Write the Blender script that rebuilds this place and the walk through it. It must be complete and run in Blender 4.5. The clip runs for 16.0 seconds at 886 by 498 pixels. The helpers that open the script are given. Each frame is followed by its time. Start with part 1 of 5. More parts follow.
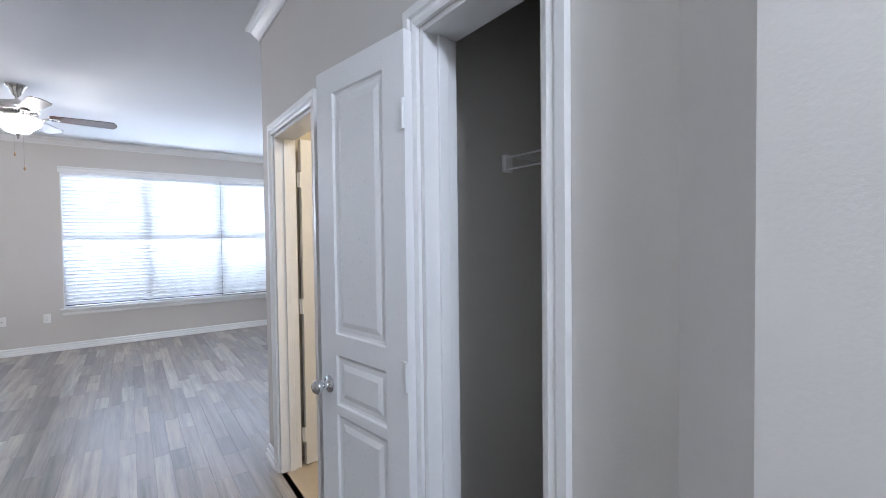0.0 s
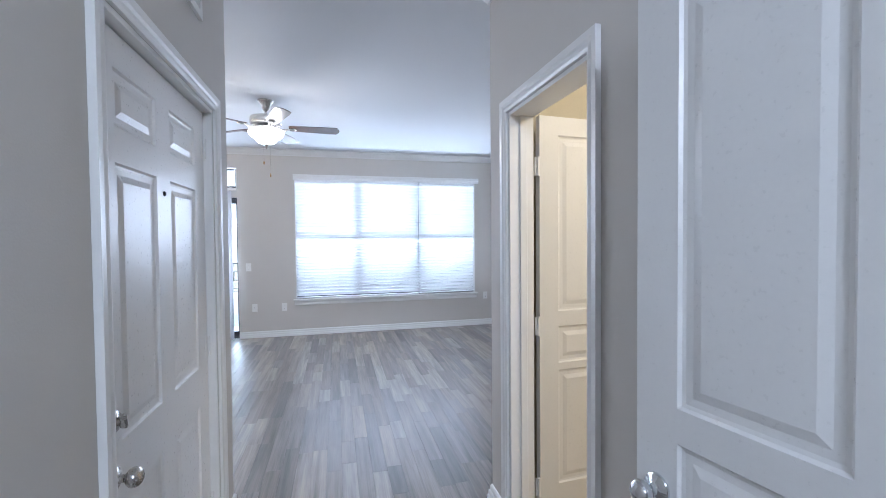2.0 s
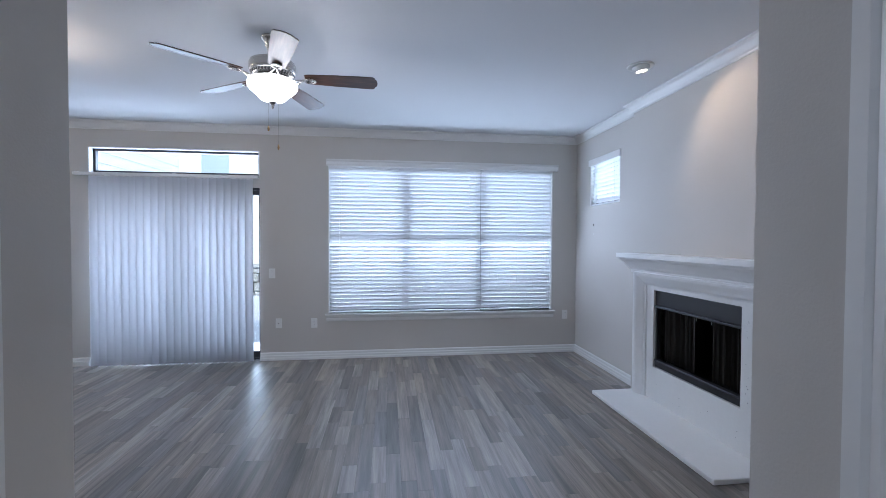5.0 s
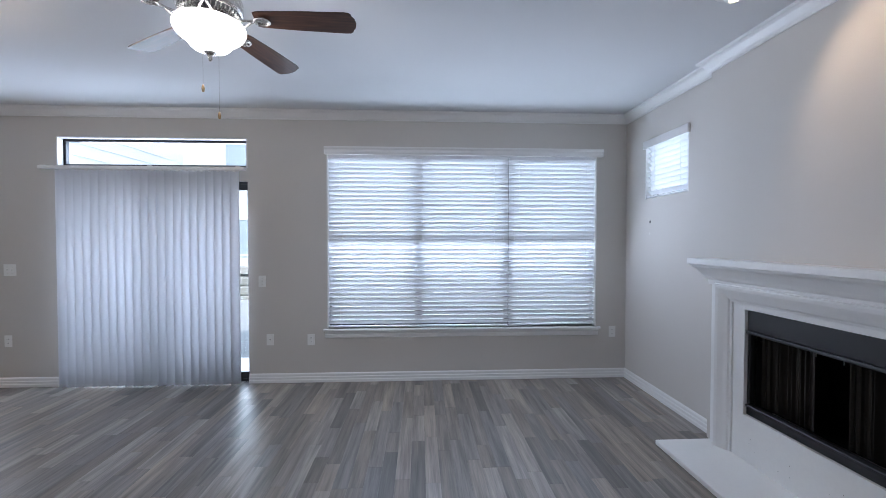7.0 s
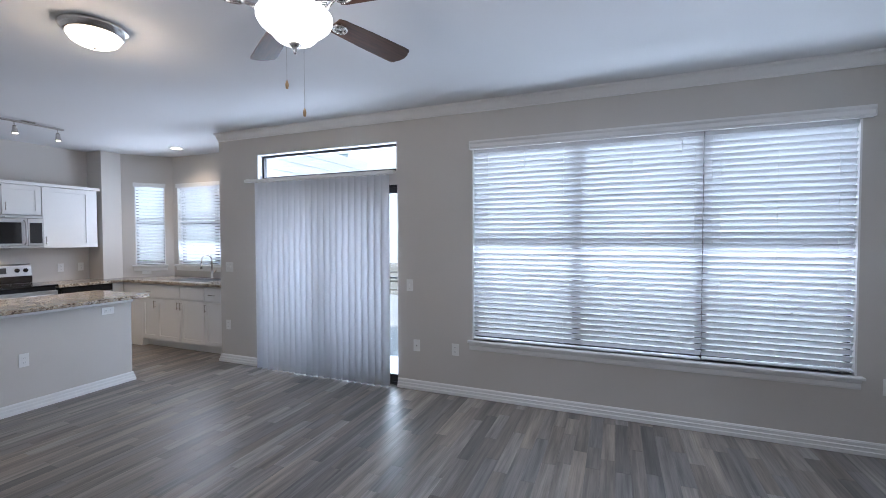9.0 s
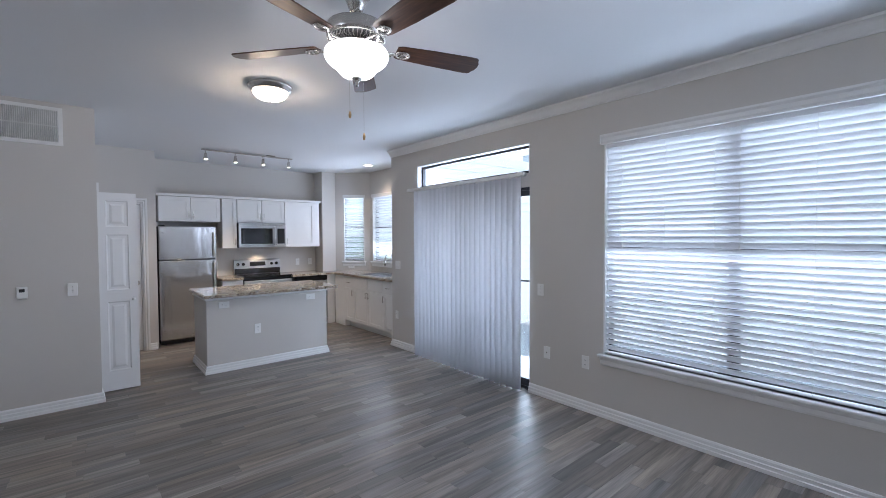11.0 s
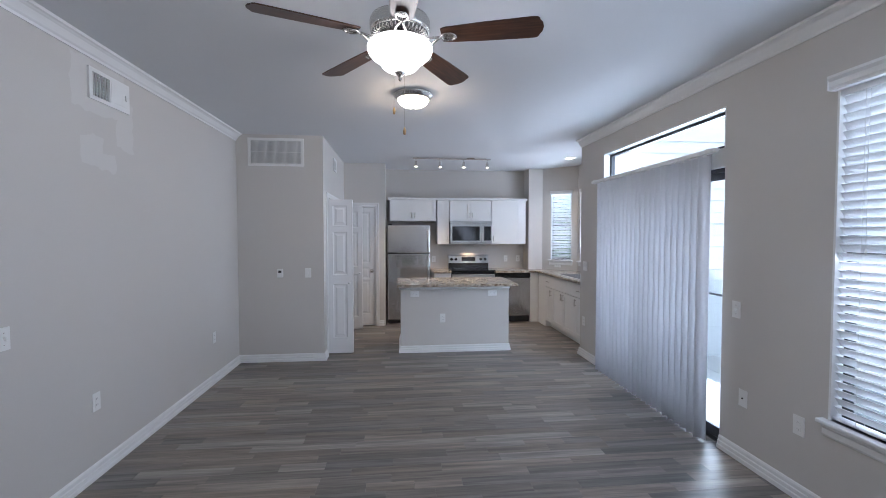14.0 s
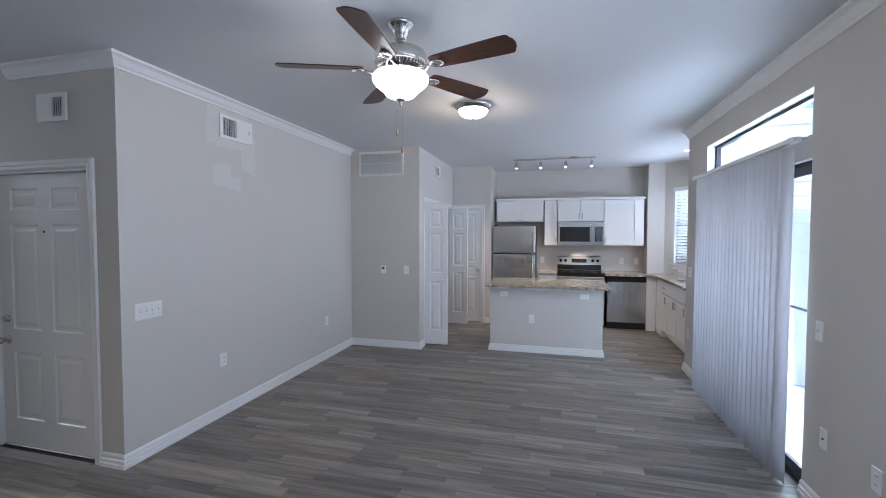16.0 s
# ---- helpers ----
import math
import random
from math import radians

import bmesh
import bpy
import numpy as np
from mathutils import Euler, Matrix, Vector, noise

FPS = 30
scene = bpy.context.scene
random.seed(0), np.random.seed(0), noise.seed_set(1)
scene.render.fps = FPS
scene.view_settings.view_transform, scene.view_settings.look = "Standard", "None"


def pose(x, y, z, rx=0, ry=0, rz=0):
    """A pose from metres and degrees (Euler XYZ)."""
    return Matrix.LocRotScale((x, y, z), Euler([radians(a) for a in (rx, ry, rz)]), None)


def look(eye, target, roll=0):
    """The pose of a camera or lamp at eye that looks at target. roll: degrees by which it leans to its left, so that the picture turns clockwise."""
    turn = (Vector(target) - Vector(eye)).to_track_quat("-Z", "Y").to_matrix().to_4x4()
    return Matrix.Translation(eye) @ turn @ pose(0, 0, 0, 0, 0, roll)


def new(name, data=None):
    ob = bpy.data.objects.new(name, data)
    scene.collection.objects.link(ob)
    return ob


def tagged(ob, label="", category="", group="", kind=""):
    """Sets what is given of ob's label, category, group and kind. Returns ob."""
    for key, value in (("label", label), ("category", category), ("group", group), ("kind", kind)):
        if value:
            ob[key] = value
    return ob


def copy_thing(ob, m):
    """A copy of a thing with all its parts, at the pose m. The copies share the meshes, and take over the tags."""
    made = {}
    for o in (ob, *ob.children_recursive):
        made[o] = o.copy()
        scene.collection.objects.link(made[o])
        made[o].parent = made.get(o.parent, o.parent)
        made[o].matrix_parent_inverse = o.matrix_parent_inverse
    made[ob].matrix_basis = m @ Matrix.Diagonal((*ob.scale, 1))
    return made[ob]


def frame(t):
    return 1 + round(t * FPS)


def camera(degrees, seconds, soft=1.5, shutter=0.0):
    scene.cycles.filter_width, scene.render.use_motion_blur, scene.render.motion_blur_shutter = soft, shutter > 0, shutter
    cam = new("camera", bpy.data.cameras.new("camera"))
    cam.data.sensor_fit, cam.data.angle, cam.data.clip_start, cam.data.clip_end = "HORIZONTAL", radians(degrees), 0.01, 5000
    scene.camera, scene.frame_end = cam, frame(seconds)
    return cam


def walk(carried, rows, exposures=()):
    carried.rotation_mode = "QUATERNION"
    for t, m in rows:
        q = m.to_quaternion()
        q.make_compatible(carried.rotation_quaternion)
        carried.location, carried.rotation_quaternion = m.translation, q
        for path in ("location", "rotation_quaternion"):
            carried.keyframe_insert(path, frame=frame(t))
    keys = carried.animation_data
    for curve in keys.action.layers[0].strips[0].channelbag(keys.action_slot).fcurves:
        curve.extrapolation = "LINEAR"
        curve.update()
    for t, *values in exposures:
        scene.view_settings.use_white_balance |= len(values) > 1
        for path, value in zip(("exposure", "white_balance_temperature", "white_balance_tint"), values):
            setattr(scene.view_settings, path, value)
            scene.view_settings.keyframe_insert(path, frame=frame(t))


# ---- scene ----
cam = camera(92.2, 16.0, 0.9)
PATH = [
    (0, (0.294, 0.866, 1.414), (1.479, 2.476, 1.361), -0.7),
    (0.5, (0.282, 1.011, 1.433), (1.253, 2.759, 1.376), -0.7),
    (1, (0.226, 1.19, 1.443), (1.003, 3.032, 1.386), -0.7),
    (1.5, (0.181, 1.363, 1.444), (0.796, 3.265, 1.389), -0.7),
    (2, (0.196, 1.591, 1.435), (0.677, 3.532, 1.385), -0.5),
    (2.5, (0.25, 1.864, 1.426), (0.612, 3.83, 1.38), -0.3),
    (3, (0.288, 2.142, 1.42), (0.573, 4.121, 1.375), -0.0),
    (3.5, (0.291, 2.398, 1.436), (0.547, 4.381, 1.392), 0.4),
    (4, (0.261, 2.621, 1.453), (0.517, 4.604, 1.405), 0.3),
    (6.5, (0.49, 3.657, 1.443), (0.696, 5.646, 1.403), 0.0),
    (7, (0.545, 3.883, 1.463), (0.649, 5.879, 1.418), 0.0),
    (7.5, (0.595, 4.065, 1.465), (0.559, 6.064, 1.422), 0.1),
    (8, (0.694, 4.223, 1.489), (0.446, 6.207, 1.441), 0.0),
    (8.5, (0.755, 4.361, 1.492), (0.251, 6.296, 1.441), 0.0),
    (9, (0.839, 4.49, 1.517), (0.087, 6.342, 1.461), -0.1),
    (9.5, (0.943, 4.601, 1.534), (-0.041, 6.342, 1.476), -0.0),
    (10, (1.139, 4.691, 1.554), (-0.054, 6.296, 1.495), -0.1),
    (12.5, (1.68, 5.359, 1.562), (-0.15, 6.163, 1.498), -0.1),
    (13, (1.701, 5.55, 1.558), (-0.196, 6.18, 1.491), -0.0),
    (13.5, (1.657, 5.754, 1.563), (-0.297, 6.173, 1.493), 0.0),
    (14, (1.666, 5.968, 1.559), (-0.322, 6.169, 1.491), 0.0),
    (14.5, (1.734, 6.211, 1.565), (-0.265, 6.214, 1.496), 0.0),
    (15, (1.763, 6.428, 1.56), (-0.227, 6.245, 1.486), 0.1),
    (15.5, (1.787, 6.611, 1.584), (-0.18, 6.255, 1.509), 0.1),
    (16, (1.837, 6.817, 1.598), (-0.096, 6.311, 1.522), 0.1),
]
EXPOSURES = [(0.0, 1.95, 5750, 15), (2.0, 1.93, 5450, 14), (3.0, 1.43, 5270, 14), (4.2, 1.14, 5270, 14.5), (7.0, 1.04, 5650, 15), (8.5, 0.98, 5680, 15), (12.5, 1.02, 5600, 15), (14.5, 1.03, 5620, 15), (16.0, 1.11, 5520, 14.5)]
walk(cam, [(t, look(eye, target, roll)) for t, eye, target, roll in PATH], EXPOSURES)



# ---- world, sky and lamps ----
world = bpy.data.worlds.new("world")
world.use_nodes = True
scene.world = world
wn = world.node_tree.nodes
sky = wn.new("ShaderNodeTexSky")
sky.sky_type, sky.sun_disc = "NISHITA", False
sky.sun_elevation, sky.sun_rotation = radians(45), radians(150)
wn["Background"].inputs["Strength"].default_value = 0.12
world.node_tree.links.new(sky.outputs[0], wn["Background"].inputs["Color"])


def lamp(name, kind, energy, colour, m, size=0.1, size_y=None, spot=None):
    data = bpy.data.lights.new(name, kind)
    data.energy, data.color = energy, colour
    if kind == "AREA":
        data.shape, data.size, data.size_y = "RECTANGLE", size, size_y or size
    elif kind == "SUN":
        data.angle = size
    else:
        data.shadow_soft_size = size
    if spot:
        data.spot_size, data.spot_blend = radians(spot), 0.6
    ob = new(name, data)
    ob.matrix_world = m
    return ob


DAY, WARM, NEUTRAL = (0.84, 0.91, 1.0), (1.0, 0.74, 0.46), (1.0, 0.9, 0.78)
lamp("sun", "SUN", 2.7, (1.0, 0.95, 0.88), look((4, -7, 8), (0, 0, 0)), radians(2))
# daylight in the openings
lamp("window_backlight", "AREA", 50, DAY, look((0.98, 8.68, 1.85), (0.98, 5.0, 1.2)), 2.9, 1.6)
lamp("window_daylight", "AREA", 19, DAY, look((0.98, 8.285, 1.48), (0.98, 5.4, -0.3)), 2.8, 1.7)
lamp("patio_backlight", "AREA", 90, DAY, look((-2.13, 9.3, 1.0), (-2.13, 5.0, 0.8)), 2.6, 2.2)
lamp("transom_daylight", "AREA", 10, DAY, look((-2.13, 8.62, 2.34), (-2.13, 5.0, 1.2)), 1.8, 0.28)
lamp("sink_window_backlight", "AREA", 17, DAY, look((-4.72, 9.36, 1.72), (-4.72, 6.0, 1.2)), 1.5, 1.2)
lamp("sink_window_daylight", "AREA", 11, DAY, look((-4.72, 9.03, 1.72), (-4.72, 6.0, 1.0)), 1.45, 1.15)
lamp("corner_window_backlight", "AREA", 7, DAY, look((-5.98, 9.0, 1.72), (-4.6, 7.75, 1.2)), 0.5, 1.2)
lamp("small_window_backlight", "AREA", 4, DAY, look((2.98, 7.58, 2.12), (0.0, 7.0, 1.2)), 0.62, 0.5)
# fill light added to brighten the hall, without any fixture
lamp("hall_fill_light", "AREA", 14, (0.90, 0.96, 1.0), look((0.28, -0.5, 2.64), (0.28, 3.0, 0.8)), 0.5, 0.4)
# electric lamps
lamp("fan_bulb", "POINT", 5.5, NEUTRAL, pose(-0.447, 5.972, 2.42), 0.05)
lamp("dome_bulb", "POINT", 6, WARM, pose(-2.035, 6.085, 2.66), 0.08)
for k in range(4):
    lamp("track_bulb", "SPOT", 13, WARM, look((-5.0, 6.24 + 0.36 * k, 2.60), (-5.25, 6.2 + 0.38 * k, 0)), 0.02, spot=95)
lamp("downlight_bulb", "SPOT", 8, WARM, look((-4.86, 8.66, 2.72), (-4.86, 8.68, 0)), 0.05, spot=130)
lamp("eyeball_bulb", "SPOT", 5, (1.0, 0.70, 0.42), look((2.19, 5.95, 2.69), (2.66, 5.45, 1.9)), 0.04, spot=110)
lamp("bath_bulb", "AREA", 6.5, (1.0, 0.84, 0.6), look((1.95, 2.5, 2.55), (1.95, 2.5, 0)), 0.5, 0.3)
lamp("range_hood_bulb", "SPOT", 7, WARM, look((-6.12, 7.26, 1.34), (-6.2, 7.26, 0)), 0.03, spot=120)

# ---- materials ----


def nodes_of(name):
    m = bpy.data.materials.new(name)
    m.use_nodes = True
    t = m.node_tree
    return m, t.nodes, t.links, t.nodes["Principled BSDF"]


def noise_tex(n, l, coord, scale, detail=4, stretch=None, rough=0.55):
    tex = n.new("ShaderNodeTexNoise")
    tex.inputs["Scale"].default_value, tex.inputs["Detail"].default_value = scale, detail
    tex.inputs["Roughness"].default_value = rough
    if stretch:
        mp = n.new("ShaderNodeMapping")
        mp.inputs["Scale"].default_value = stretch
        l.new(coord, mp.inputs[0])
        coord = mp.outputs[0]
    l.new(coord, tex.inputs["Vector"])
    return tex.outputs["Fac"]


def ramp(n, l, fac, stops):
    r = n.new("ShaderNodeValToRGB")
    while len(r.color_ramp.elements) < len(stops):
        r.color_ramp.elements.new(0.5)
    for e, (p, c) in zip(r.color_ramp.elements, stops):
        e.position, e.color = p, (*c, 1)
    l.new(fac, r.inputs[0])
    return r.outputs["Color"]


def mixc(n, l, fac, a, b, mode="MIX"):
    m = n.new("ShaderNodeMix")
    m.data_type, m.blend_type = "RGBA", mode
    for v, i in ((fac, 0), (a, 6), (b, 7)):
        if isinstance(v, (int, float)):
            m.inputs[i].default_value = v
        elif isinstance(v, tuple):
            m.inputs[i].default_value = (*v, 1)
        else:
            l.new(v, m.inputs[i])
    return m.outputs[2]


def bump(n, l, p, height, strength, dist=0.002):
    b = n.new("ShaderNodeBump")
    b.inputs["Strength"].default_value, b.inputs["Distance"].default_value = strength, dist
    l.new(height, b.inputs["Height"])
    l.new(b.outputs[0], p.inputs["Normal"])


def plain(name, colour, rough=0.5, metal=0.0, var=0.06, big=1.3, fine=70.0, relief=0.12, stretch=None, spread=0.0, trans=0.0, dist=0.002, wave=0.0):
    """A surface with soft stains, fine grain and relief."""
    m, n, l, p = nodes_of(name)
    tc = n.new("ShaderNodeTexCoord").outputs["Object"]
    a = noise_tex(n, l, tc, big, 3)
    b = noise_tex(n, l, tc, fine, 3, stretch)
    dark = tuple(c * (1 - 2.2 * var) for c in colour)
    lite = tuple(min(1, c * (1 + 1.4 * var)) for c in colour)
    c = mixc(n, l, a, dark, lite)
    c = mixc(n, l, 0.25, c, ramp(n, l, b, [(0.3, dark), (0.7, lite)]))
    if spread:
        rnd = n.new("ShaderNodeObjectInfo").outputs["Random"]
        k = ramp(n, l, rnd, [(0, (1 - spread,) * 3), (1, (1, 1, 1))])
        c = mixc(n, l, 1.0, c, k, "MULTIPLY")
    l.new(c, p.inputs["Base Color"])
    p.inputs["Metallic"].default_value = metal
    r = n.new("ShaderNodeMapRange")
    r.inputs[3].default_value, r.inputs[4].default_value = max(0.02, rough - 0.08), min(1, rough + 0.08)
    l.new(b, r.inputs[0])
    l.new(r.outputs[0], p.inputs["Roughness"])
    bump(n, l, p, b, relief, dist)
    if wave:
        w = n.new("ShaderNodeBump")
        w.inputs["Strength"].default_value, w.inputs["Distance"].default_value = wave, 0.02
        l.new(noise_tex(n, l, tc, 1.0, 2, (3.0, 5.0, 1.6)), w.inputs["Height"])
        l.new(w.outputs[0], p.inputs["Normal"].links[0].from_node.inputs["Normal"])
    if trans:
        tr = n.new("ShaderNodeBsdfTranslucent")
        l.new(c, tr.inputs["Color"])
        mx = n.new("ShaderNodeMixShader")
        mx.inputs[0].default_value = trans
        l.new(p.outputs[0], mx.inputs[1])
        l.new(tr.outputs[0], mx.inputs[2])
        l.new(mx.outputs[0], n["Material Output"].inputs[0])
    return m


def glow(name, colour, strength, base=(0.9, 0.9, 0.88)):
    m, n, l, p = nodes_of(name)
    p.inputs["Base Color"].default_value = (*base, 1)
    p.inputs["Roughness"].default_value = 0.3
    p.inputs["Emission Color"].default_value = (*colour, 1)
    p.inputs["Emission Strength"].default_value = strength
    return m


def glass(name):
    m, n, l, p = nodes_of(name)
    tr, gl, mx, fr = n.new("ShaderNodeBsdfTransparent"), n.new("ShaderNodeBsdfGlossy"), n.new("ShaderNodeMixShader"), n.new("ShaderNodeLayerWeight")
    tr.inputs[0].default_value = (0.93, 0.96, 0.95, 1)
    gl.inputs["Roughness"].default_value = 0.02
    pw = n.new("ShaderNodeMath")
    pw.operation, pw.inputs[1].default_value = "POWER", 5
    sc = n.new("ShaderNodeMapRange")
    sc.inputs[3].default_value, sc.inputs[4].default_value = 0.03, 0.5
    l.new(fr.outputs["Facing"], pw.inputs[0]), l.new(pw.outputs[0], sc.inputs[0])
    for s, i in ((sc.outputs[0], 0), (tr.outputs[0], 1), (gl.outputs[0], 2)):
        l.new(s, mx.inputs[i])
    l.new(mx.outputs[0], n["Material Output"].inputs[0])
    return m


def plank_material():
    m, n, l, p = nodes_of("vinyl_plank")
    geo = n.new("ShaderNodeNewGeometry").outputs["Position"]
    rnd = n.new("ShaderNodeObjectInfo").outputs["Random"]
    isl = n.new("ShaderNodeNewGeometry").outputs["Random Per Island"]
    add = n.new("ShaderNodeMath")
    l.new(rnd, add.inputs[0]), l.new(isl, add.inputs[1])
    frac = n.new("ShaderNodeMath")
    frac.operation = "FRACT"
    l.new(add.outputs[0], frac.inputs[0])
    v = frac.outputs[0]
    off = n.new("ShaderNodeCombineXYZ")
    l.new(v, off.inputs[2])
    mul = n.new("ShaderNodeVectorMath")
    mul.operation = "MULTIPLY_ADD"
    mul.inputs[1].default_value = (0, 0, 37)
    l.new(off.outputs[0], mul.inputs[0]), l.new(geo, mul.inputs[2])
    pos = mul.outputs[0]
    streak = noise_tex(n, l, pos, 1.0, 4, (26, 1.4, 1))
    grain = noise_tex(n, l, pos, 1.0, 5, (160, 5, 1))
    tone = ramp(n, l, v, [(0.0, (0.126, 0.117, 0.111)), (0.25, (0.212, 0.184, 0.157)), (0.5, (0.180, 0.172, 0.166)), (0.75, (0.270, 0.232, 0.194)), (1.0, (0.300, 0.280, 0.260))])
    c = mixc(n, l, 0.9, tone, ramp(n, l, streak, [(0.28, (0.42, 0.42, 0.43)), (0.52, (1, 1, 1)), (0.78, (1.55, 1.5, 1.44))]), "MULTIPLY")
    c = mixc(n, l, 0.5, c, ramp(n, l, grain, [(0.3, (0.62, 0.62, 0.62)), (0.6, (1.12, 1.12, 1.12))]), "MULTIPLY")
    l.new(c, p.inputs["Base Color"])
    r = n.new("ShaderNodeMapRange")
    r.inputs[3].default_value, r.inputs[4].default_value = 0.30, 0.46
    l.new(streak, r.inputs[0]), l.new(r.outputs[0], p.inputs["Roughness"])
    bump(n, l, p, grain, 0.12, 0.001)
    return m


def granite_material():
    m, n, l, p = nodes_of("granite")
    tc = n.new("ShaderNodeTexCoord").outputs["Object"]
    vo = n.new("ShaderNodeTexVoronoi")
    vo.inputs["Scale"].default_value = 95
    l.new(tc, vo.inputs["Vector"])
    cells = ramp(n, l, vo.outputs["Color"], [(0.1, (0.07, 0.055, 0.045)), (0.3, (0.30, 0.24, 0.18)), (0.5, (0.46, 0.40, 0.31)), (0.72, (0.58, 0.53, 0.45)), (0.95, (0.30, 0.27, 0.25))])
    veins = ramp(n, l, noise_tex(n, l, tc, 11, 6), [(0.36, (0.45, 0.38, 0.31)), (0.5, (1, 1, 1)), (0.68, (1.2, 1.15, 1.05))])
    l.new(mixc(n, l, 0.85, cells, veins, "MULTIPLY"), p.inputs["Base Color"])
    p.inputs["Roughness"].default_value = 0.12
    return m


def blade_material():
    m, n, l, p = nodes_of("walnut_blade")
    tc = n.new("ShaderNodeTexCoord").outputs["Object"]
    g = noise_tex(n, l, tc, 1.0, 6, (5, 70, 70))
    l.new(ramp(n, l, g, [(0.25, (0.026, 0.011, 0.007)), (0.5, (0.062, 0.026, 0.014)), (0.75, (0.11, 0.050, 0.027))]), p.inputs["Base Color"])
    p.inputs["Roughness"].default_value = 0.36
    bump(n, l, p, g, 0.1, 0.001)
    return m


def patched_wall(name, colour, patches, lite):
    """Wall paint with touched-up patches of fresher paint: (x, z, half width, half height) in the wall's own metres."""
    m = plain(name, colour, 0.72, 0, 0.02, 0.7, 160, 0.22)
    n, l = m.node_tree.nodes, m.node_tree.links
    p = n["Principled BSDF"]
    old = p.inputs["Base Color"].links[0].from_socket
    tc = n.new("ShaderNodeTexCoord").outputs["Object"]
    wob = n.new("ShaderNodeTexNoise")
    wob.inputs["Scale"].default_value = 9
    l.new(tc, wob.inputs["Vector"])
    mixv = n.new("ShaderNodeVectorMath")
    mixv.operation = "MULTIPLY_ADD"
    mixv.inputs[1].default_value = (0.10, 0, 0.10)
    l.new(wob.outputs["Color"], mixv.inputs[0]), l.new(tc, mixv.inputs[2])
    sep = n.new("ShaderNodeSeparateXYZ")
    l.new(mixv.outputs[0], sep.inputs[0])
    total = None
    for px, pz, hw, hh in patches:
        ins = []
        for axis, mid, half in ((0, px, hw), (2, pz, hh)):
            d = n.new("ShaderNodeMath")
            d.operation, d.inputs[1].default_value = "COMPARE", mid + 0.05
            d.inputs[2].default_value = half
            l.new(sep.outputs[axis], d.inputs[0])
            ins.append(d.outputs[0])
        both = n.new("ShaderNodeMath")
        both.operation = "MULTIPLY"
        l.new(ins[0], both.inputs[0]), l.new(ins[1], both.inputs[1])
        if total is None:
            total = both.outputs[0]
        else:
            mx = n.new("ShaderNodeMath")
            mx.operation = "MAXIMUM"
            l.new(total, mx.inputs[0]), l.new(both.outputs[0], mx.inputs[1])
            total = mx.outputs[0]
    l.new(mixc(n, l, total, old, lite), p.inputs["Base Color"])
    return m


WALL = (0.60, 0.575, 0.54)
PAINT = plain("wall_paint", WALL, 0.72, 0, 0.02, 0.7, 160, 0.22)
PAINT_SOUTH = patched_wall("wall_paint_touched_up", WALL, [(2.34, 2.50, 0.25, 0.16), (2.08, 2.32, 0.085, 0.17), (2.42, 2.10, 0.10, 0.09), (2.28, 2.04, 0.09, 0.05)], (0.636, 0.617, 0.586))
CEIL = plain("ceiling_paint", (0.70, 0.71, 0.72), 0.85, 0, 0.015, 0.6, 190, 0.3)
TRIM = plain("white_trim_paint", (0.80, 0.80, 0.79), 0.32, 0, 0.02, 2, 40, 0.05)
DOORP = plain("white_door_paint", (0.79, 0.79, 0.785), 0.30, 0, 0.02, 1.5, 90, 0.06)
CAB = plain("white_cabinet_paint", (0.80, 0.80, 0.785), 0.34, 0, 0.02, 2, 60, 0.04)
BATHP = plain("beige_bath_paint", (0.62, 0.57, 0.45), 0.7, 0, 0.03, 0.8, 150, 0.2)
CLOSETP = plain("closet_paint", (0.61, 0.585, 0.54), 0.75, 0, 0.04, 0.8, 150, 0.2)
STEEL = plain("brushed_steel", (0.50, 0.495, 0.485), 0.30, 1.0, 0.05, 1.2, 1.0, 0.06, (6, 420, 420))
STEEL_V = plain("stainless_door", (0.62, 0.615, 0.61), 0.17, 1.0, 0.05, 2.2, 1.0, 0.03, (500, 500, 3), wave=0.35)
NICKEL = plain("brushed_nickel", (0.60, 0.58, 0.55), 0.26, 1.0, 0.04, 8, 200, 0.03)
CHROME = plain("polished_chrome", (0.72, 0.73, 0.75), 0.08, 1.0, 0.02, 9, 60, 0.01)
BLACK = plain("black_enamel", (0.012, 0.012, 0.013), 0.16, 0, 0.1, 6, 90, 0.02)
BLACKMET = plain("black_painted_steel", (0.018, 0.018, 0.020), 0.42, 0.0, 0.15, 4, 120, 0.06)
DARKGLASS = plain("dark_glass", (0.010, 0.011, 0.013), 0.05, 0, 0.1, 3, 30, 0.0)
BRONZE = plain("dark_bronze_aluminium", (0.045, 0.045, 0.05), 0.4, 0.6, 0.1, 5, 100, 0.05)
PLASTIC = plain("white_plastic", (0.82, 0.82, 0.80), 0.35, 0, 0.02, 8, 120, 0.03)
SLOT = plain("dark_slot", (0.03, 0.03, 0.03), 0.6, 0, 0.1, 20, 100, 0.02)
SLAT = plain("white_faux_wood_slat", (0.84, 0.85, 0.87), 0.38, 0, 0.02, 3, 90, 0.04, None, 0.05, 0.10)
VANE = plain("white_vinyl_vane", (0.82, 0.83, 0.86), 0.42, 0, 0.02, 2, 60, 0.03, None, 0.08, 0.22)
CORD = plain("white_cord", (0.75, 0.75, 0.74), 0.8, 0, 0.05, 30, 300, 0.1)
BRASSWOOD = plain("oak_pull", (0.42, 0.26, 0.11), 0.45, 0, 0.1, 20, 200, 0.05)
FROST = glow("lit_frosted_glass", (1.0, 0.95, 0.86), 3.0)
